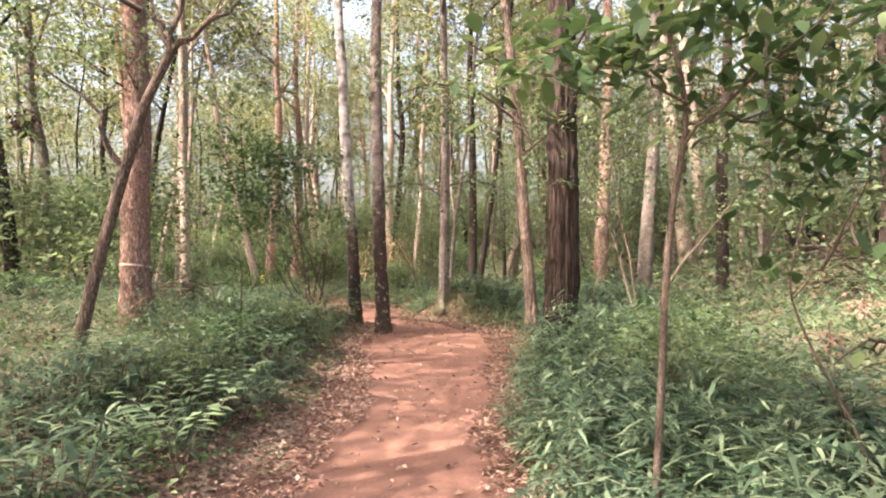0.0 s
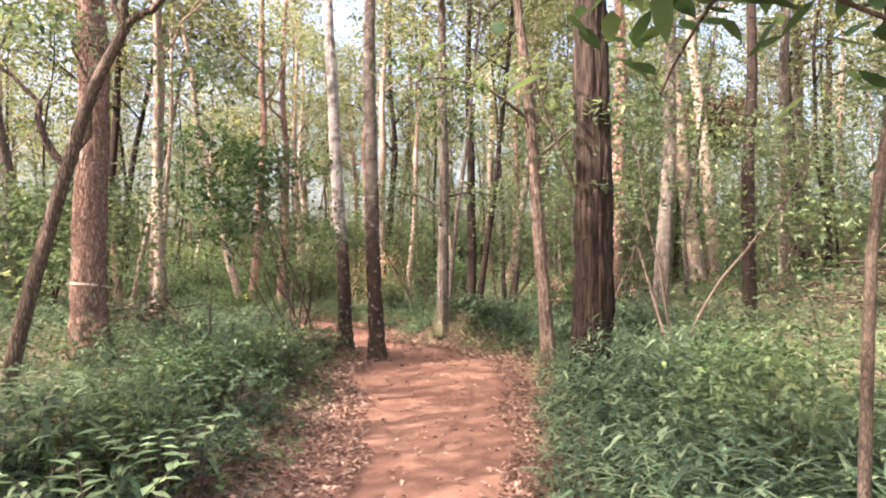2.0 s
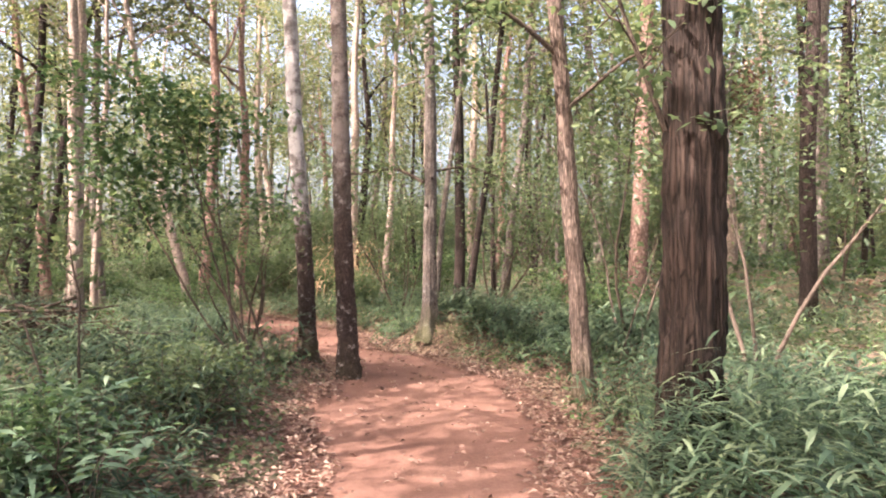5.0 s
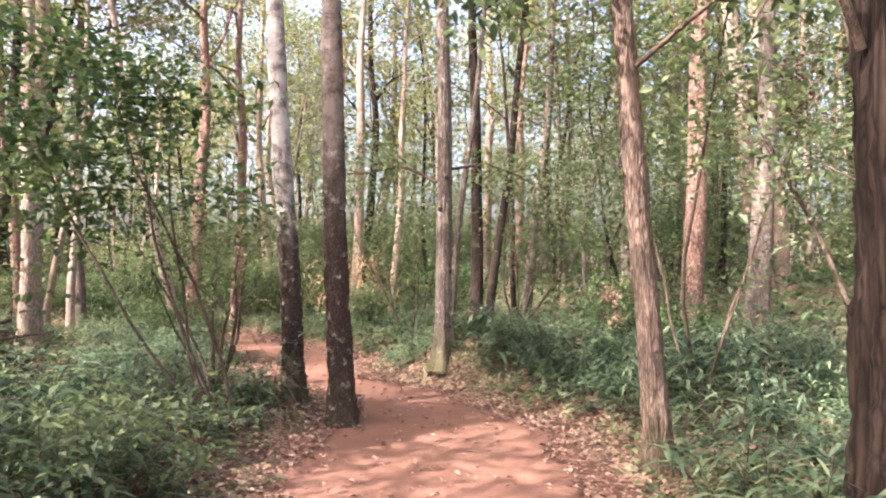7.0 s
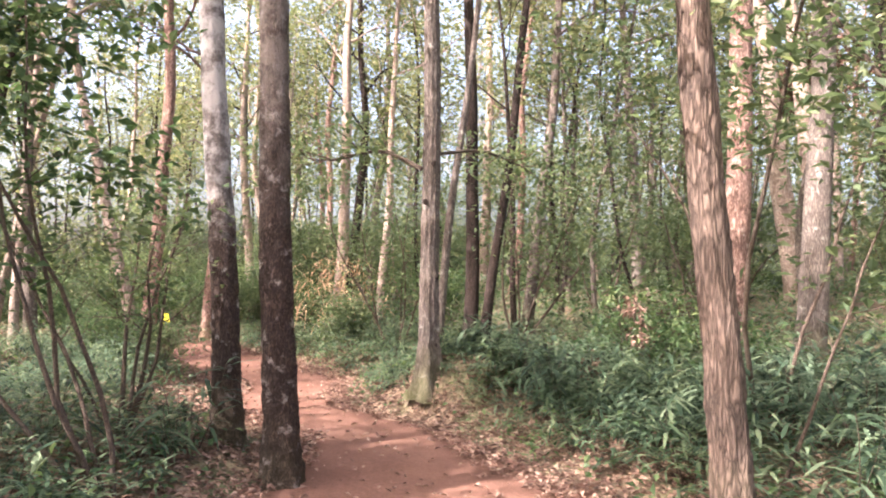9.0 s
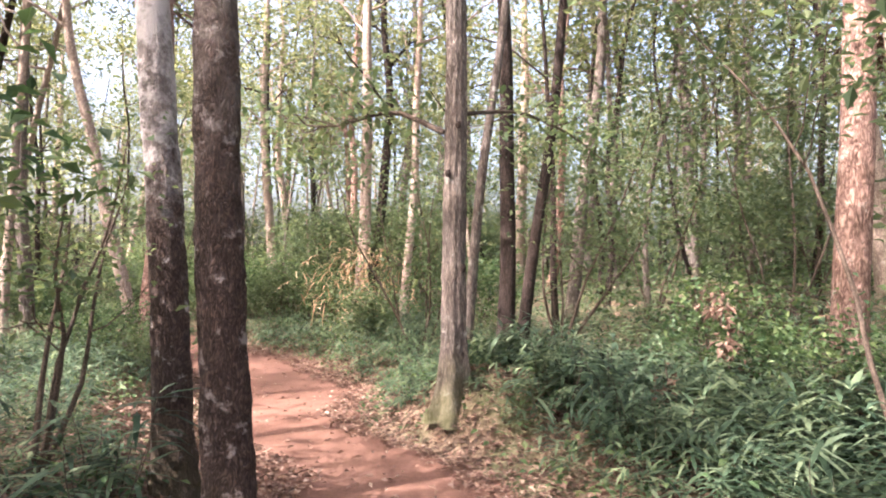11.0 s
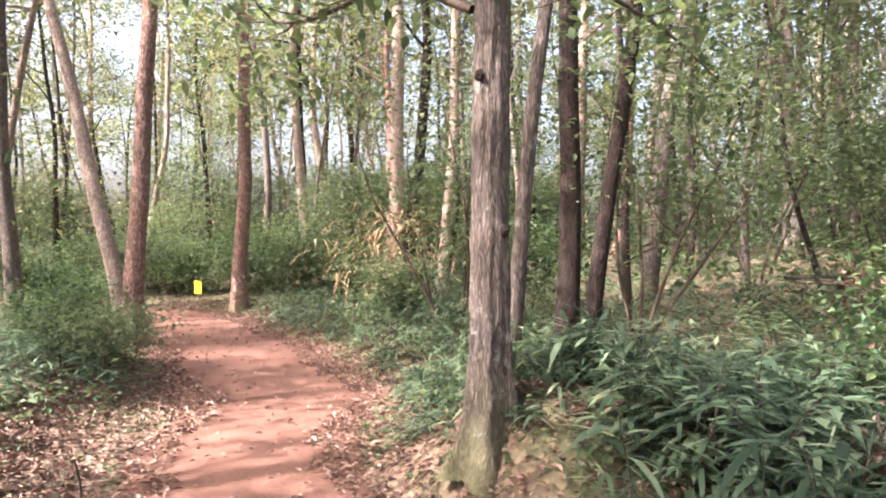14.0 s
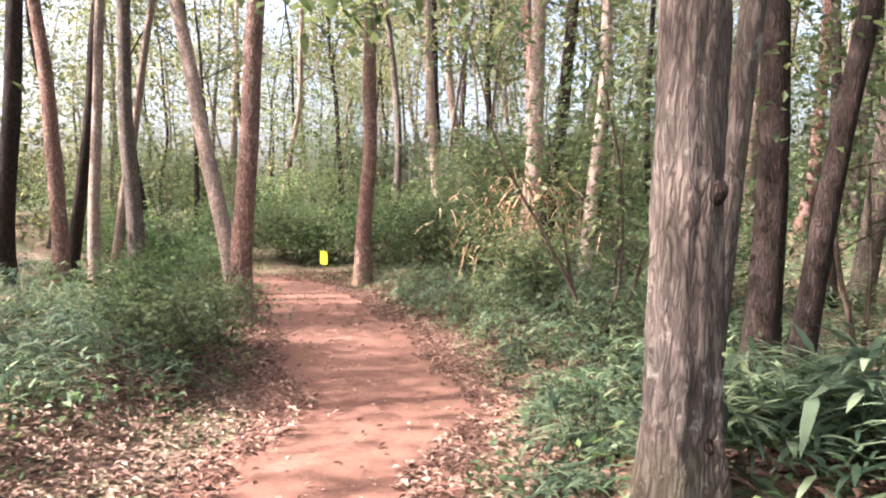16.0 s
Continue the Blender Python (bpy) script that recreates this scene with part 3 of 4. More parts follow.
# ---- understorey ----
def shrub(place, height, stems, lean, leaf_count, leaf_size, label, seed, puff=0.3, name="shrub", group="understorey shrubs", leaf=LEAF_SHRUB, first=0.45, reach=0.9, rad=0.022):
    r = np.random.default_rng(seed)
    x, y = place
    t = thing(name, (x, y, gz(x, y) - 0.04), label, "shrub", group)
    greens = []
    for n in range(stems):
        a = 2 * math.pi * n / stems + r.uniform(-0.5, 0.5)
        h = height * r.uniform(0.7, 1.0)
        way = np.array([lean[0] + 0.35 * math.cos(a), lean[1] + 0.35 * math.sin(a), 1.0])
        stem = wander(r, (0.06 * math.cos(a), 0.06 * math.sin(a), 0), way, h * float(np.linalg.norm(way)), 9, 0.11)
        radii = np.linspace(rad, rad * 0.25, 10) * r.uniform(0.7, 1.2)
        b, l = woody_plant(r, stem, radii, h * first, 5, reach, leaf_count // stems, leaf_size, puff, 0.8)
        v, q = tube(stem, radii, 7) if stems <= 2 else joined([tube(stem, radii, 7), *b])
        cane = part("stem", mesh_from("stem", v, [], BARK_TWIG, True, q), t)
        for bv, bq in b if stems <= 2 else ():
            part("branch", mesh_from("branch", bv, [], BARK_TWIG, True, bq), cane)
        greens.append(l)
    part("foliage", mesh_from("foliage", *stack(greens), leaf), t, "green leaves")
    return t


shrub((-2.06, 11.95), 3.3, 5, (-0.42, 0.0), 3200, 0.11, "many-stemmed shrub with thin arching stems and light leaves", 500, 0.24, reach=1.0, leaf=LEAF_HERB, rad=0.019, first=0.55)
shrub((-2.6, 13.4), 2.2, 5, (0.0, 0.1), 1400, 0.07, "thin leafy shrub beside the dark trunks", 501, 0.25)
shrub((-2.67, 8.8), 1.7, 2, (0.07, 0), 120, 0.07, "thin bare-stemmed sapling in bamboo grass", 502, 0.2, name="sapling", rad=0.015)
shrub((3.0, 7.0), 1.3, 1, (-0.33, 0), 120, 0.07, "thin bent sapling in the undergrowth", 503, 0.2, name="sapling", rad=0.011)
shrub((1.85, 11.5), 2.8, 1, (-0.25, 0), 160, 0.08, "thin leaning sapling beside the furrowed trunk", 504, 0.2, name="sapling", rad=0.014)
shrub((3.0, 10.4), 4.4, 3, (0.0, 0.1), 2000, 0.1, "leafy young tree behind the dark trunk", 506, 0.4, name="young_tree", first=0.4, reach=1.2, rad=0.025)
shrub((2.6, 12.9), 4.6, 3, (-0.05, 0.0), 2200, 0.1, "leafy young tree beside the slender trunk", 505, 0.4, name="young_tree", first=0.5, reach=1.3, rad=0.025)
shrub((1.7, 19.8), 4.2, 4, (0.0, 0.0), 2800, 0.1, "leafy young tree behind the oak", 507, 0.45, name="young_tree", first=0.3, reach=1.3, rad=0.03)
shrub((-0.5, 20.5), 3.8, 5, (0.0, 0.0), 2800, 0.1, "dense green shrub beside the bend", 508, 0.45, first=0.2, reach=1.1)
shrub((2.43, 15.5), 1.25, 5, (0.0, 0.0), 1900, 0.075, "dark green shrub with withered leaves among bamboo grass", 509, 0.17, first=0.3, reach=0.35, leaf=LEAF_HERB)
bushes = [shrub((-18 - 2 * n, 3 + n), (2.4, 3.4, 4.4, 5.6, 2.8, 4.8)[n], 3, (0.03, 0), 2200, 0.125, "leafy understorey shrub with thin stems", 520 + n, 0.5, first=0.2, reach=1.2) for n in range(6)]
r = np.random.default_rng(23)
made, taken = 0, [(x, y) for x, y, *_ in TREES]
while made < 135:
    x, y = r.uniform(-24, 24), r.uniform(-6, 48)
    gap, side = path_gap(np.array([x]), np.array([y]))
    if gap[0] < (3.4 if y < 29 else 1.2) or (y < 8 and abs(x) < 5) or min((x - a) ** 2 + (y - b) ** 2 for a, b in taken) < 1.0:
        continue
    if 2 < y < 26 and gap[0] < (9 if x > 0 else 7) and r.random() < 0.75:
        continue
    taken.append((x, y))
    copy_thing(bushes[int(r.integers(6))], pose(x, y, gz(x, y) - 0.04, 0, 0, r.uniform(0, 360)))
    made += 1

# ---- undergrowth ----
def scatter(r, n, x0, x1, y0, y1, near, far_edge):
    x, y = r.uniform(x0, x1, n), r.uniform(y0, y1, n)
    g, side = path_gap(x, y)
    g = g + 0.22 * wave(2.2 * x, 2.2 * y)
    keep = (g > near) & (g < far_edge)
    return x[keep], y[keep], g[keep], side[keep]


def grown(y, g, near, side):
    """Where plants stand: they keep back from the worn, leaf-strewn verge on the outer side of the bends."""
    back = np.where(side < 0, 0.75 * np.exp(-((y - 15.6) / 2.4) ** 2) + 0.3 * np.exp(-((y - 4.5) / 2.5) ** 2), 0.0)
    return g > near + back


def bamboo_grass(name, r, n, area, near, far_edge, per, length, tall, label, foot=0.35):
    x, y, g, side = scatter(r, n, *area, near, far_edge)
    keep = grown(y, g, near, side)
    x, y, g, side = x[keep], y[keep], g[keep], side[keep]
    dens = 0.5 + 0.9 * wave(0.8 * x + 3, 0.8 * y)
    keep = r.random(len(x)) < np.clip(0.72 + dens * 0.5, 0.25, 1)
    x, y, g, side = x[keep], y[keep], g[keep], side[keep]
    m = len(x)
    h = tall * r.uniform(0.45, 1.05, m) * np.clip(foot + (g - near) * 0.9, foot, 1) * (1 + 0.7 * wave(0.9 * x, 0.9 * y))
    z = ground_z(x, y)
    tilt = r.normal(0, 0.16, (m, 2))
    rep = lambda q: np.repeat(q, per, 0)
    u = r.uniform(0.4, 1.0, m * per)
    base = np.stack([rep(x) + rep(tilt[:, 0] * h) * u, rep(y) + rep(tilt[:, 1] * h) * u, rep(z) + rep(h) * u], 1)
    a = r.uniform(0, 2 * math.pi, m * per)
    way = np.stack([np.cos(a), np.sin(a), r.uniform(-0.1, 0.75, m * per)], 1)
    L = length * r.uniform(0.55, 1.3, m * per)
    v, t = blades(base, way, L, L * r.uniform(0.09, 0.15, m * per), r.uniform(0.15, 0.6, m * per))
    tagged(new(name, mesh_from(name, v, t, LEAF_SASA)), label, "undergrowth", kind="stuff")


r = np.random.default_rng(31)
bamboo_grass("bamboo_grass", r, 26000, (-7, 7, 0.5, 27), 0.38, 2.6, 8, 0.17, 0.54, "knee-high green bamboo grass lining the path")
bamboo_grass("bamboo_grass", r, 3600, (0.3, 3.4, 1.2, 8.3), 0.06, 2.2, 9, 0.165, 0.62, "dense bamboo grass leaning over the path's edge", 0.6)
bamboo_grass("bamboo_grass", r, 1500, (0.2, 4.0, 12.6, 17.5), 0.75, 3.2, 9, 0.26, 0.56, "long-bladed bamboo grass around the oak", 0.5)
bamboo_grass("bamboo_grass", r, 26000, (-12, 12, 0, 30), 2.6, 7.5, 6, 0.2, 0.5, "green bamboo grass covering the wood's floor")
bamboo_grass("bamboo_grass", r, 26000, (-30, 30, 0, 55), 7.5, 40, 3, 0.34, 0.5, "distant green undergrowth of the wood")


def herbs(name, r, n, area, near, far_edge, size, tall, label):
    x, y, g, side = scatter(r, n, *area, near, far_edge)
    keep = grown(y, g, near, side)
    x, y, g = x[keep], y[keep], g[keep]
    m = len(x)
    base = np.stack([x, y, ground_z(x, y) + tall * r.uniform(0.05, 1, m) * np.clip(0.3 + g, 0.3, 1)], 1)
    L = size * r.uniform(0.5, 1.4, m)
    v, t = leaves(base, spread(r, m, 0.4), np.tile([0.02, 0.03, 1.0], (m, 1)) + r.normal(0, 0.3, (m, 3)), L, L * 0.6)
    tagged(new(name, mesh_from(name, v, t, LEAF_HERB)), label, "undergrowth", kind="stuff")


herbs("low_herbs", r, 60000, (-9, 9, 0.5, 28), 0.1, 5, 0.07, 0.3, "small-leaved green herbs among the bamboo grass")
herbs("low_herbs", r, 40000, (-25, 25, 0, 45), 5, 30, 0.16, 0.6, "green herbs deeper in the wood")

# ---- fallen leaves ----
def litter(name, r, n, near, far_edge, size, label):
    x, y, g, side = scatter(r, n, -8.5, 4, 0.5, 28, near, far_edge)
    m = len(x)
    gap, _ = path_gap(x, y)
    z = np.where(gap < 0.2, np.maximum(path_z(y) + 0.012, ground_z(x, y)), ground_z(x, y)) + r.uniform(0.004, 0.03, m)
    way = np.stack([*np.array([np.cos(a := r.uniform(0, 6.283, m)), np.sin(a)]), r.normal(0, 0.25, m)], 1)
    L = size * r.uniform(0.5, 1.3, m)
    v, t = leaves(np.stack([x, y, z], 1), way, np.tile([0.02, 0.03, 1.0], (m, 1)) + r.normal(0, 0.3, (m, 3)), L, L * r.uniform(0.35, 0.65, m), 0.2)
    tagged(new(name, mesh_from(name, v, t, LEAF_DEAD)), label, "leaf litter", kind="stuff")


litter("leaf_litter", r, 260000, -0.3, 1.3, 0.06, "dry brown fallen leaves along the path's edge")
litter("leaf_litter", r, 9000, -3, -0.2, 0.062, "scattered small dry leaves on the trodden earth")
litter("leaf_litter", r, 40000, 0.5, 3.0, 0.08, "dry brown leaves under the undergrowth")

# ---- yellow sign ----
sign = thing("trail_sign", (-7.37, 28.0, gz(-7.37, 28.0)), "small yellow sign on a short stake beside the path", "sign")


def box(w, d, h, z, bevel=0.004, y=0.0, x=0.0):
    bm = bmesh.new()
    bmesh.ops.create_cube(bm, size=1)
    bmesh.ops.scale(bm, vec=(w, d, h), verts=bm.verts)
    bmesh.ops.translate(bm, vec=(x, y, z), verts=bm.verts)
    bmesh.ops.bevel(bm, geom=bm.edges[:], offset=bevel, segments=1, affect="EDGES")
    return bm


def bm_part(name, bm, mat, parent, label=""):
    me = bpy.data.meshes.new(name)
    bm.to_mesh(me)
    bm.free()
    me.materials.append(mat)
    return part(name, me, parent, label)


bm_part("stake", box(0.04, 0.03, 0.55, 0.2), STAKE, sign)
bm_part("panel", box(0.19, 0.012, 0.32, 0.36, 0.003, -0.024), YELLOW, sign, "yellow panel")


# ---- single plants and clumps near the path ----
def grass_clump(seed, n, length, tall):
    r = np.random.default_rng(seed)
    t = thing("bamboo_grass_clump", (0, 0, 0), "clump of long-bladed green bamboo grass beside the path", "bamboo grass", "bamboo grass clumps")
    canes, sets = [], []
    for k in range(9):
        a, h = r.uniform(0, 6.283), tall * r.uniform(0.55, 1.0)
        cane = wander(r, (0.12 * math.cos(a), 0.12 * math.sin(a), -0.03), (0.35 * math.cos(a), 0.35 * math.sin(a), 1), h, 5, 0.08)
        v, q = tube(cane, np.linspace(0.004, 0.002, 6), 4)
        part("cane", mesh_from("cane", v, [], BARK_TWIG, True, q), t)
        m = n // 9
        u = r.uniform(0.35, 1.0, m)
        base = np.stack([np.interp(u, np.linspace(0, 1, 6), cane[:, c]) for c in range(3)], 1)
        b = r.uniform(0, 6.283, m)
        L = length * r.uniform(0.6, 1.25, m)
        sets.append(blades(base, np.stack([np.cos(b), np.sin(b), r.uniform(0.0, 0.8, m)], 1), L, L * r.uniform(0.09, 0.14, m), r.uniform(0.2, 0.7, m)))
    part("foliage", mesh_from("foliage", *stack(sets), LEAF_SASA), t, "long green blades")
    return t


clumps = [grass_clump(700 + n, 90, (0.22, 0.27, 0.31, 0.24)[n], (0.55, 0.65, 0.75, 0.45)[n]) for n in range(4)]
r = np.random.default_rng(41)
spots, used = [], 0
while used < 90:
    x, y = r.uniform(-7, 5), r.uniform(2.0, 24)
    gap, side = path_gap(np.array([x]), np.array([y]))
    if not 0.55 < gap[0] < 2.4 or (side[0] < 0 and 13 < y < 21) or min([9] + [(x - a) ** 2 + (y - b) ** 2 for a, b in spots + [(q[0], q[1]) for q in TREES]]) < 0.35 ** 2:
        continue
    spots.append((x, y))
    m = pose(x, y, gz(x, y), 0, 0, r.uniform(0, 360))
    if used < 4:
        clumps[used].matrix_basis = m
    else:
        copy_thing(clumps[int(r.integers(4))], m)
    used += 1

for n, (x, y, h) in enumerate([(-4.0, 18.3, 0.7), (-4.7, 18.7, 0.9), (-4.5, 19.7, 0.8), (-5.4, 19.6, 0.9), (-2.1, 9.6, 0.7), (-2.4, 7.6, 0.7), (-2.3, 5.8, 0.6), (2.0, 6.0, 0.8), (1.7, 4.9, 0.7), (2.9, 14.2, 0.9),
                              (-7.9, 24.3, 0.9), (-8.9, 24.9, 1.0), (-10, 25.6, 1.2), (-11.3, 26.0, 1.3), (-12.6, 26.8, 1.4), (-7.0, 22.8, 0.8), (-8.6, 29.2, 1.6), (-6.2, 29.4, 1.8), (-4.4, 27.6, 1.4), (-3.0, 26.2, 1.3), (-7.4, 30.4, 2.2), (-9.8, 30.2, 2.0), (-5.0, 30.5, 2.2), (0.5, 22.5, 1.6), (-1.5, 22.8, 1.0),
                              (-8.1, 28.9, 1.1), (-6.5, 28.6, 1.0), (-5.6, 28.9, 1.3), (-4.9, 28.2, 1.1), (-7.2, 29.3, 1.4), (-9.2, 29.6, 1.3), (-3.9, 29.2, 1.5), (-10.4, 29.6, 1.4), (-11.6, 29.9, 1.5)]):
    shrub((x, y), h, 6, (0, 0), 1100 if h < 1 else 1800, 0.07 if h < 1 else 0.11, "low dense green shrub among bamboo grass", 740 + n, 0.16 if h < 1 else 0.3, name="low_shrub", group="low shrubs", first=0.15,
          reach=0.35 + 0.3 * h, leaf=LEAF_HERB if n % 2 else LEAF_SHRUB, rad=0.01)


def branch_path(points, n=14):
    """A smooth line through a few points."""
    p = np.array(points, float)
    s = np.linspace(0, len(p) - 1, n)
    out = np.stack([np.interp(s, np.arange(len(p)), p[:, c]) for c in range(3)], 1)
    out[1:-1] = (out[:-2] + 2 * out[1:-1] + out[2:]) / 4
    return out


def twiggy_tree(place, name, label, stem, radii, boughs, leaf_at, leaf_count, leaf_size, puff, leaf, bark, seed):
    """A young tree from a few bends of its stem and boughs; leaf_at: centres of its leaf sprays."""
    r = np.random.default_rng(seed)
    t = thing(name, (*place, gz(*place) - 0.04), label, "tree")
    p = branch_path(stem)
    v, q = tube(p, np.interp(np.linspace(0, 1, len(p)), np.linspace(0, 1, len(radii)), radii), 10, 0.03)
    part("trunk", mesh_from("trunk", v, [], bark, True, q), t)
    for b in boughs:
        bp = branch_path(b, 10)
        bp[1:] += r.normal(0, 0.02, (9, 3))
        one = [tube(bp, np.linspace(radii[-1] * 0.9, 0.006, 10), 6)]
        for m in (4, 6, 8):
            tw = wander(r, bp[m], unit(bp[m] - bp[m - 1]) + r.normal(0, 0.6, 3), 0.5, 4, 0.2)
            one.append(tube(tw, np.linspace(0.01, 0.003, 5), 4))
        v, q = joined(one)
        part("branch", mesh_from("branch", v, [], bark, True, q), t)
    c = np.array(leaf_at, float)
    n = leaf_count
    base = c[r.integers(0, len(c), n)] + r.normal(0, 1, (n, 3)) * [puff, puff, puff * 0.5]
    L = leaf_size * r.uniform(0.6, 1.2, n)
    v, tr = blades(base, spread(r, n, 0.4), L, L * 0.5, r.uniform(0.05, 0.4, n))
    part("foliage", mesh_from("foliage", v, tr, leaf), t, "green leaves")
    return t


twiggy_tree((-4.13, 7.7), "leaning_tree", "thin brown tree leaning across a thicker trunk, dark forked boughs", [(0, 0, 0), (0.22, 0, 0.98), (0.54, 0, 2.12), (0.76, 0, 2.88), (1.08, 0, 3.49)], [0.078, 0.07, 0.062, 0.055, 0.05],
            [[(0.56, 0, 2.18), (0.38, 0, 2.3), (0.3, -0.1, 2.65), (0.33, -0.1, 2.82), (0.2, -0.15, 3.0), (-0.1, -0.2, 3.2), (-0.5, -0.3, 3.35)],
             [(1.08, 0, 3.49), (1.0, 0, 3.7), (0.85, 0.05, 3.86), (0.84, 0.1, 4.2), (0.7, 0.1, 4.8)], [(1.06, 0, 3.45), (1.15, -0.05, 3.8), (1.24, -0.1, 4.2), (1.2, -0.1, 4.9)],
             [(1.08, 0, 3.49), (1.36, 0, 3.7), (1.7, -0.1, 3.85), (1.95, -0.1, 4.15), (2.2, -0.1, 4.7)], [(0.56, 0, 2.2), (0.64, 0.2, 2.5), (0.5, 0.4, 3.1), (0.3, 0.5, 3.6)]],
            [(0.0, -0.2, 3.35), (-0.5, -0.3, 3.45), (-0.9, -0.3, 3.9), (0.3, 0.3, 3.6), (1.6, 0, 3.1), (1.9, 0, 3.0), (-0.2, 0, 4.4), (0.8, 0, 4.8), (2.2, 0.2, 4.7), (-0.4, -0.2, 3.0), (-0.7, 0, 2.6)], 1700, 0.085, 0.24, LEAF_SHRUB, BARK_FURROW, 801)
twiggy_tree((1.01, 3.3), "sapling", "slim dark sapling with broad green leaves overhead", [(0, 0, 0), (0.04, 0, 0.8), (0.07, 0, 1.6), (0.16, 0, 2.05), (0.17, 0.05, 2.3), (0.06, 0.1, 2.75)], [0.021, 0.018, 0.014, 0.01],
            [[(0.15, 0, 2.0), (0.4, -0.1, 2.3), (0.9, -0.2, 2.55)], [(0.17, 0, 2.2), (-0.1, 0.1, 2.4), (-0.4, 0.2, 2.5)], [(0.1, 0.1, 2.7), (0.5, 0, 2.9), (1.0, 0, 3.0)], [(0.17, 0, 2.1), (0.6, 0.3, 2.2), (1.1, 0.3, 2.1)]],
            [(0.5, -0.1, 2.35), (0.9, -0.2, 2.5), (-0.2, 0.1, 2.45), (-0.4, 0.2, 2.5), (0.5, 0, 2.8), (1.0, 0, 2.9), (0.8, 0.3, 2.15), (1.2, 0.3, 2.2), (1.0, 0.1, 1.9), (0.2, 0, 2.7)], 1150, 0.13, 0.22, LEAF_HERB, BARK_TWIG, 802)
twiggy_tree((1.95, 3.0), "sapling", "thin bent sapling with a few large green leaves", [(0, 0, 0), (-0.1, 0, 0.5), (-0.35, 0, 0.95), (-0.45, 0, 1.2), (-0.36, 0, 1.55)], [0.008, 0.007, 0.005, 0.004],
            [[(-0.42, 0, 1.15), (-0.3, -0.05, 1.3), (-0.12, -0.1, 1.38)], [(-0.25, 0, 0.8), (-0.1, 0.05, 0.95), (0.1, 0.1, 0.9)]],
            [(-0.36, 0, 1.55), (-0.2, -0.1, 1.36), (-0.45, 0, 1.3), (0.05, 0.1, 0.92)], 46, 0.11, 0.09, LEAF_HERB, BARK_TWIG, 803)


def leaf_wad(place, label, n, size, spread_by, mat, seed, name="withered_leaf_clump", stem=True):
    """Dry leaves hanging together on a twig."""
    r = np.random.default_rng(seed)
    t = thing(name, place, label, "dry leaves")
    tip = np.array([0, 0, spread_by[2] * 1.2])
    v, q = tube(branch_path([(0, 0, -spread_by[2]), (0.03, 0.02, 0), tip], 6), np.linspace(0.012, 0.005, 6), 5)
    part("twig", mesh_from("twig", v, [], BARK_TWIG, True, q), t)
    base = r.normal(0, 0.5, (n, 3)) * spread_by
    L = size * r.uniform(0.6, 1.3, n)
    way = spread(r, n)
    way[:, 2] -= 0.5
    v, tr = leaves(base, way, r.normal(0, 1, (n, 3)), L, L * 0.5, 0.25)
    part("foliage", mesh_from("foliage", v, tr, mat), t, "curled brown leaves")
    return t


leaf_wad((-5.5, 9.0, 3.2), "dark clump of withered leaves hanging from a branch", 160, 0.1, (0.14, 0.14, 0.18), LEAF_WAD, 811)
leaf_wad((8.4, 22.0, 5.9), "large mass of dark withered leaves hanging in a tree", 900, 0.18, (1.1, 0.8, 0.9), LEAF_WAD, 812)
for n, (x, y, h) in enumerate([(3.6, 6.4, 0.4), (3.0, 17.6, 0.9), (2.3, 15.1, 1.1), (2.35, 15.05, 0.75), (1.74, 14.8, 0.45), (3.1, 17.0, 0.5), (4.9, 8.0, 0.5), (-2.1, 15.0, 0.3), (4.6, 17.5, 0.6)]):
    leaf_wad((x, y, gz(x, y) + h - 0.1), "cluster of curled brown dead leaves on a twig", 45, 0.085, (0.13, 0.13, 0.17), LEAF_DEAD, 820 + n)


def leafy_bough(owner, line, radius, centres, count, size, puff, seed, leaf=LEAF_SHRUB, bark=BARK_TWIG):
    """A bough with twigs and leaf sprays on a standing tree, in that tree's own measures."""
    r = np.random.default_rng(seed)
    bp = branch_path(line, 12)
    one = [tube(bp, np.linspace(radius, 0.006, 12), 6)]
    for m in range(3, 11):
        tw = wander(r, bp[m], unit(bp[m] - bp[m - 1]) + r.normal(0, 0.8, 3), 0.6, 4, 0.2)
        one.append(tube(tw, np.linspace(radius * 0.35, 0.003, 5), 4))
    v, q = joined(one)
    part("branch", mesh_from("branch", v, [], bark, True, q), owner)
    c = np.array(centres, float)
    base = c[r.integers(0, len(c), count)] + r.normal(0, 1, (count, 3)) * [puff, puff, puff * 0.4]
    L = size * r.uniform(0.6, 1.2, count)
    v, t = blades(base, spread(r, count, 0.4), L, L * 0.5, r.uniform(0.05, 0.4, count))
    part("foliage", mesh_from("foliage", v, t, leaf), owner, "green leaves")


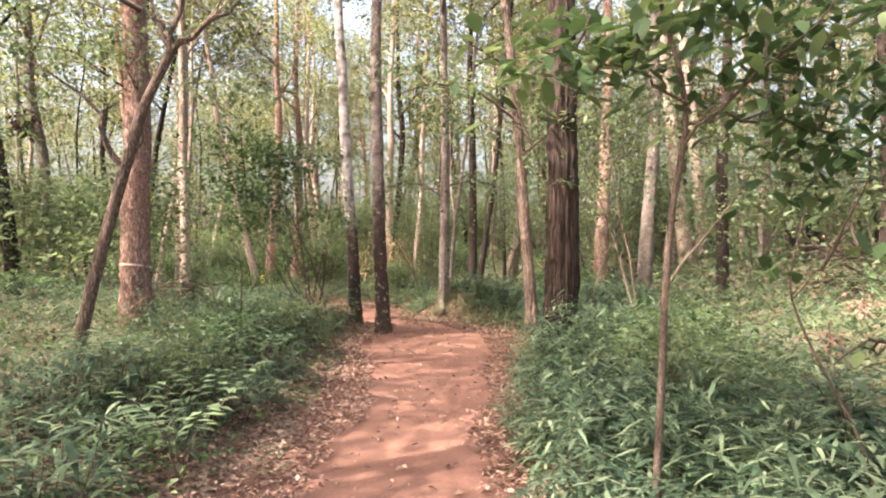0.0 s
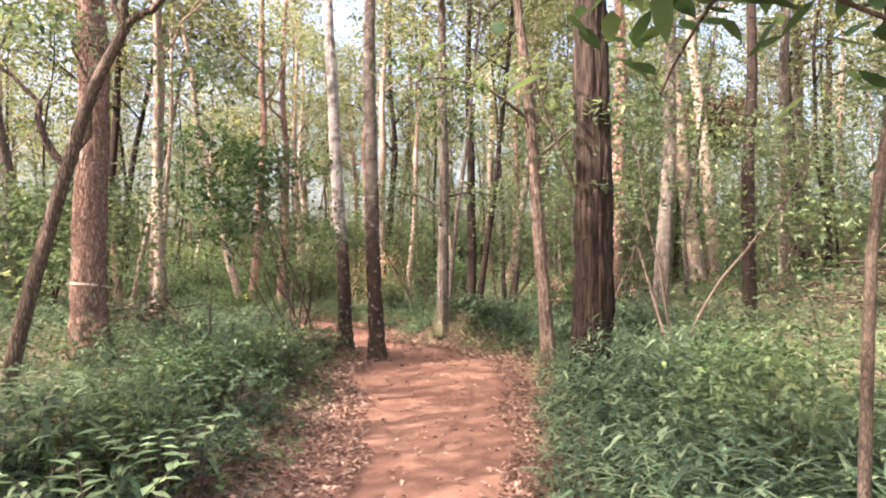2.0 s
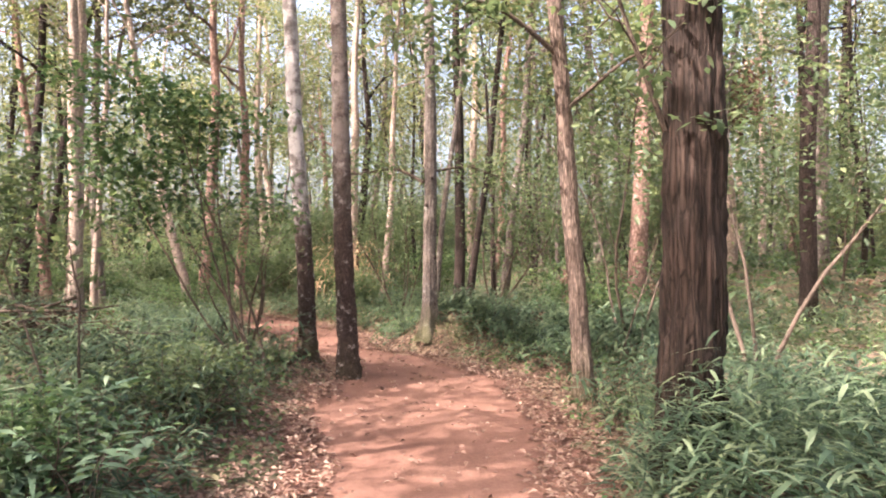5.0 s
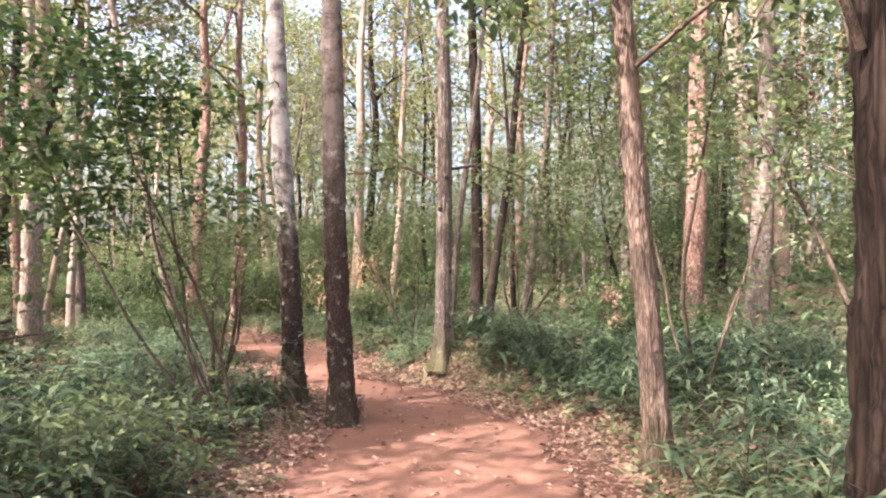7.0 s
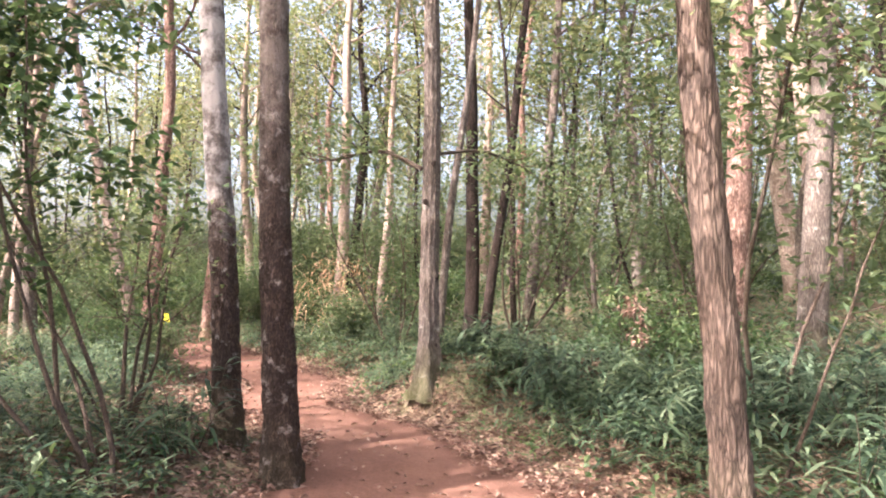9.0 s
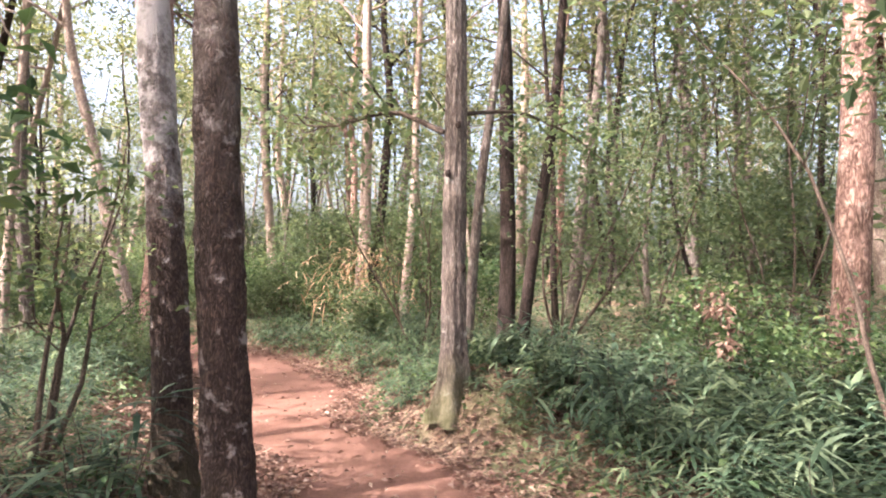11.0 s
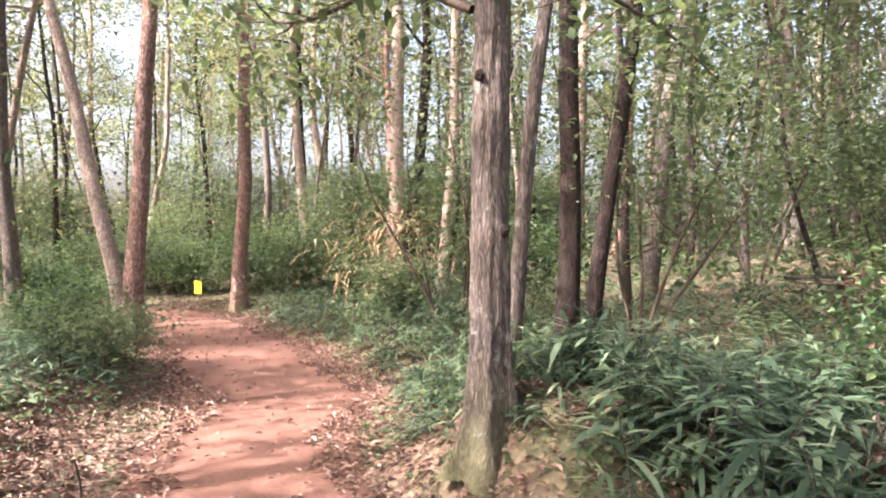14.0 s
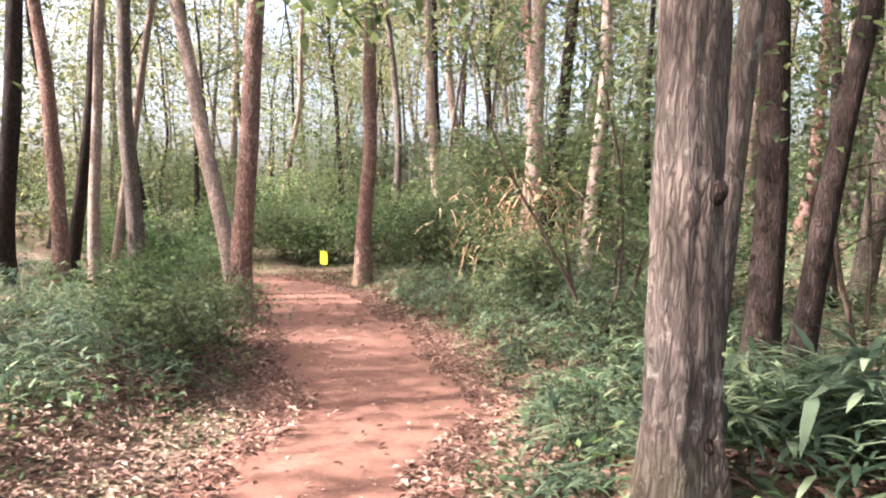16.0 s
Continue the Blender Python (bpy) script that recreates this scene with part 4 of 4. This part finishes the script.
leafy_bough(named[6], [(-0.3, 0, 3.6), (-0.9, -0.2, 4.0), (-1.6, -0.3, 4.1), (-2.1, -0.4, 3.9)], 0.03, [(-0.8, -0.2, 4.0), (-1.3, -0.3, 4.0), (-1.7, -0.3, 3.7), (-1.2, 0.2, 3.5), (-1.9, -0.4, 4.3)], 700, 0.12, 0.28, 831)
leafy_bough(named[6], [(-0.2, 0, 3.0), (0.4, -0.3, 3.5), (0.9, -0.5, 3.6)], 0.025, [(0.5, -0.3, 3.5), (0.9, -0.5, 3.4), (0.3, -0.4, 3.8)], 250, 0.11, 0.25, 832)
leafy_bough(named[1], [(-0.15, 0, 2.2), (-0.45, -0.1, 2.9), (-0.7, -0.2, 3.6)], 0.02, [(-0.3, -0.2, 2.5), (-0.1, -0.3, 2.9), (0.1, -0.3, 2.2), (-0.6, -0.2, 3.4), (0.2, -0.25, 3.0)], 170, 0.09, 0.13, 833)
leafy_bough(named[4], [(-0.1, 0, 2.7), (-0.6, 0.3, 3.0), (-1.3, 0.8, 2.9), (-2.0, 1.3, 3.1)], 0.03, [(-0.7, 0.4, 3.0), (-1.2, 0.8, 3.1), (-1.6, 1.0, 2.7), (-2.0, 1.3, 3.2), (-1.0, 1.2, 3.5), (-1.9, 1.6, 2.6)], 900, 0.11, 0.3, 834)
leafy_bough(named[4], [(0.1, 0.1, 2.9), (0.7, 0.8, 3.1), (1.4, 1.6, 3.0), (2.0, 2.2, 2.7)], 0.025, [(0.8, 0.9, 3.1), (1.3, 1.5, 2.9), (1.8, 2.0, 2.6), (1.6, 2.2, 3.3), (2.2, 2.4, 2.2)], 900, 0.11, 0.35, 835)
leafy_bough(named[0], [(0.1, -0.1, 4.6), (-0.6, -0.6, 4.9), (-1.5, -0.8, 4.6)], 0.04, [(-0.6, -0.6, 4.8), (-1.2, -0.7, 4.6), (-1.6, -0.8, 4.2), (-0.4, -0.5, 4.1), (0.8, -0.5, 4.2)], 600, 0.1, 0.3, 836)

# dry fronds round the pale trunk
r = np.random.default_rng(51)
fr = thing("dry_fronds", (-2.0, 24.7, gz(-2.0, 24.7)), "straw-coloured dry fronds hanging round a pale trunk", "dry fronds")
n = 420
base = np.stack([r.normal(0, 0.55, n), r.normal(-0.1, 0.35, n), r.uniform(0.3, 1.9, n)], 1)
v, t = blades(base, np.stack([r.normal(0, 0.6, n), r.normal(0, 0.6, n), r.uniform(-0.2, 0.9, n)], 1), r.uniform(0.3, 0.75, n), 0.025, r.uniform(0.4, 1.1, n))
part("fronds", mesh_from("fronds", v, t, LEAF_STRAW), fr)

# pale cut band round the scaly trunk
a = np.linspace(0, 2 * math.pi, 33)
ring = np.stack([-0.03 + 0.2 * np.cos(a), 0.2 * np.sin(a), 1.0 + 0.03 * np.cos(a + 2)], 1)
v, q = tube(ring, np.full(33, 0.022), 6)
part("cut_band", mesh_from("cut_band", v, [], BAND, True, q), named[0], "pale ring cut into the bark")

# ---- the wood beyond ----
r = np.random.default_rng(61)
c = np.stack([r.uniform(-45, 45, 1500), r.uniform(26, 66, 1500), r.uniform(0.3, 1, 1500) ** 1.3 * 12.5], 1)
side_c = np.stack([r.choice([-1, 1], 700) * r.uniform(11, 30, 700), r.uniform(2, 34, 700), r.uniform(0.6, 9, 700)], 1)
side_c[:, 2] = np.where(side_c[:, 0] < 0, side_c[:, 2] * 0.55, side_c[:, 2])
gap, _ = path_gap(c[:, 0], c[:, 1])
c = np.concatenate([c[(gap > 2) | (c[:, 1] > 31)], side_c])
n = 115000
base = c[r.integers(0, len(c), n)] + r.normal(0, 1, (n, 3)) * [0.9, 0.9, 0.4]
L = r.uniform(0.13, 0.28, n)
v, t = leaves(base, spread(r, n), np.tile([0.05, 0.03, 1.0], (n, 1)) + r.normal(0, 0.4, (n, 3)), L, L * 0.55)
tagged(new("far_foliage", mesh_from("far_foliage", v, t, LEAF_CROWN)), "pale green foliage of the distant wood", "woods", kind="stuff")


# ---- brush piles and broad-leaved plants ----
def brush_pile(place, label, n, size, seed):
    r = np.random.default_rng(seed)
    t = thing("brush_pile", (*place, gz(*place)), label, "brush pile")
    for k in range(n):
        a, b = r.uniform(0, 6.283), r.uniform(0, 1)
        mid = np.array([r.normal(0, 0.35), r.normal(0, 0.3), 0.08 + 0.4 * r.random() ** 1.5]) * size
        d = np.array([math.cos(a), math.sin(a), r.normal(0, 0.18)]) * size * r.uniform(0.4, 0.9)
        p = branch_path([mid - d, mid + [0, 0, 0.05], mid + d], 7)
        p[:, 2] = np.maximum(p[:, 2], 0.02)
        v, q = tube(p, np.linspace(0.022, 0.008, 7) * r.uniform(0.6, 1.4), 5)
        part("stick", mesh_from("stick", v, [], BARK_TWIG, True, q), t)
    m = 500
    base = np.stack([r.normal(0, 0.45, m), r.normal(0, 0.4, m), np.abs(r.normal(0.12, 0.18, m))], 1) * size
    L = r.uniform(0.05, 0.12, m)
    v, tr = leaves(base, spread(r, m), r.normal(0, 1, (m, 3)), L, L * 0.5, 0.2)
    part("foliage", mesh_from("foliage", v, tr, LEAF_WAD), t, "withered leaves")


brush_pile((-5.2, 13.2), "dark heap of dead sticks and withered leaves", 26, 1.1, 901)
brush_pile((7.4, 12.4), "large heap of dead branches in the undergrowth", 34, 1.7, 902)
brush_pile((4.6, 19.5), "low heap of dead sticks among bamboo grass", 22, 1.2, 903)


def broad_plant(seed):
    r = np.random.default_rng(seed)
    t = thing("broad_leaved_plant", (0, 0, 0), "pale green broad-leaved plant rising above the bamboo grass", "plant", "broad-leaved plants")
    for k in range(5):
        a = 2 * math.pi * k / 5 + r.uniform(-0.4, 0.4)
        line = branch_path([(0, 0, 0), (0.1 * math.cos(a), 0.1 * math.sin(a), 0.38), (0.34 * math.cos(a), 0.34 * math.sin(a), 0.6 + r.uniform(-0.06, 0.06))], 8)
        v, q = tube(line, np.linspace(0.005, 0.002, 8), 5)
        part("stalk", mesh_from("stalk", v, [], BARK_TWIG, True, q), t)
        m = 9
        u = np.linspace(0.55, 1, m)
        base = np.stack([np.interp(u, np.linspace(0, 1, 8), line[:, c]) for c in range(3)], 1)
        sgn = np.where(np.arange(m) % 2, 1.0, -1.0)
        way = np.stack([math.cos(a) * 0.6 - math.sin(a) * sgn, math.sin(a) * 0.6 + math.cos(a) * sgn, r.normal(0, 0.12, m)], 1)
        way[-1] = (math.cos(a), math.sin(a), 0.0)
        L = r.uniform(0.11, 0.17, m)
        v, tr = leaves(base, way, np.tile([0.02, 0.03, 1.0], (m, 1)), L, L * 0.42, 0.06)
        part("leaf_spray", mesh_from("leaf_spray", v, tr, LEAF_BROAD), t)
    return t


plants = [broad_plant(920 + n) for n in range(2)]
for n, (x, y) in enumerate([(-1.95, 7.4), (-1.65, 4.3), (-2.5, 8.1), (-3.0, 6.2), (2.3, 8.3), (1.3, 14.9), (1.9, 15.9), (-3.1, 11.0), (2.6, 6.7), (1.9, 5.3), (2.3, 17.4), (-1.8, 5.4)]):
    m = pose(x, y, gz(x, y), 0, 0, 47 * n)
    if n < 2:
        plants[n].matrix_basis = m
    else:
        copy_thing(plants[n % 2], m)

# ivy at the foot of the scaly trunk
r = np.random.default_rng(71)
m = 130
a = r.normal(-0.7, 0.6, m)
z = np.abs(r.normal(0.25, 0.2, m))
base = np.stack([(0.24 + 0.12 * np.exp(-z / 0.2)) * np.cos(a), (0.24 + 0.12 * np.exp(-z / 0.2)) * np.sin(a), z], 1)
v, tr = leaves(base, np.stack([np.cos(a) * 0.5 + r.normal(0, 0.4, m), np.sin(a) * 0.5 + r.normal(0, 0.4, m), r.normal(-0.4, 0.3, m)], 1), np.stack([np.cos(a), np.sin(a), 0.3 + 0 * a], 1), r.uniform(0.05, 0.09, m), 0.05)
part("ivy", mesh_from("ivy", v, tr, LEAF_SHRUB), named[0], "dark ivy leaves at the foot")

c = np.stack([r.uniform(-42, 42, 1300), r.uniform(6, 62, 1300), r.uniform(0.2, 1.9, 1300)], 1)
gap, _ = path_gap(c[:, 0], c[:, 1])
c = c[gap > 6.5]
n = 30000
base = c[r.integers(0, len(c), n)] + r.normal(0, 1, (n, 3)) * [0.8, 0.8, 0.3]
base[:, 2] = np.maximum(base[:, 2], 0) + ground_z(base[:, 0], base[:, 1])
L = r.uniform(0.15, 0.34, n)
v, t = leaves(base, spread(r, n), np.tile([0.05, 0.03, 1.0], (n, 1)) + r.normal(0, 0.4, (n, 3)), L, L * 0.55)
tagged(new("far_undergrowth", mesh_from("far_undergrowth", v, t, LEAF_SHRUB)), "pale green undergrowth of the distant wood", "undergrowth", kind="stuff")

# knots on the oak beside the bend
for n, (a, z, size) in enumerate([(-0.75, 1.42, 0.035), (-0.8, 0.62, 0.025), (-2.1, 2.3, 0.03), (-1.2, 2.75, 0.028)]):
    bm = bmesh.new()
    bmesh.ops.create_icosphere(bm, subdivisions=2, radius=size)
    for vert in bm.verts:
        vert.co *= 1 + 0.25 * noise.noise(vert.co * 60)
        vert.co.z *= 1.25
    bmesh.ops.translate(bm, vec=(0.11 * math.cos(a), 0.11 * math.sin(a), z), verts=bm.verts)
    bm_part("knot", bm, BARK_DARK, named[4], "dark bark knot")
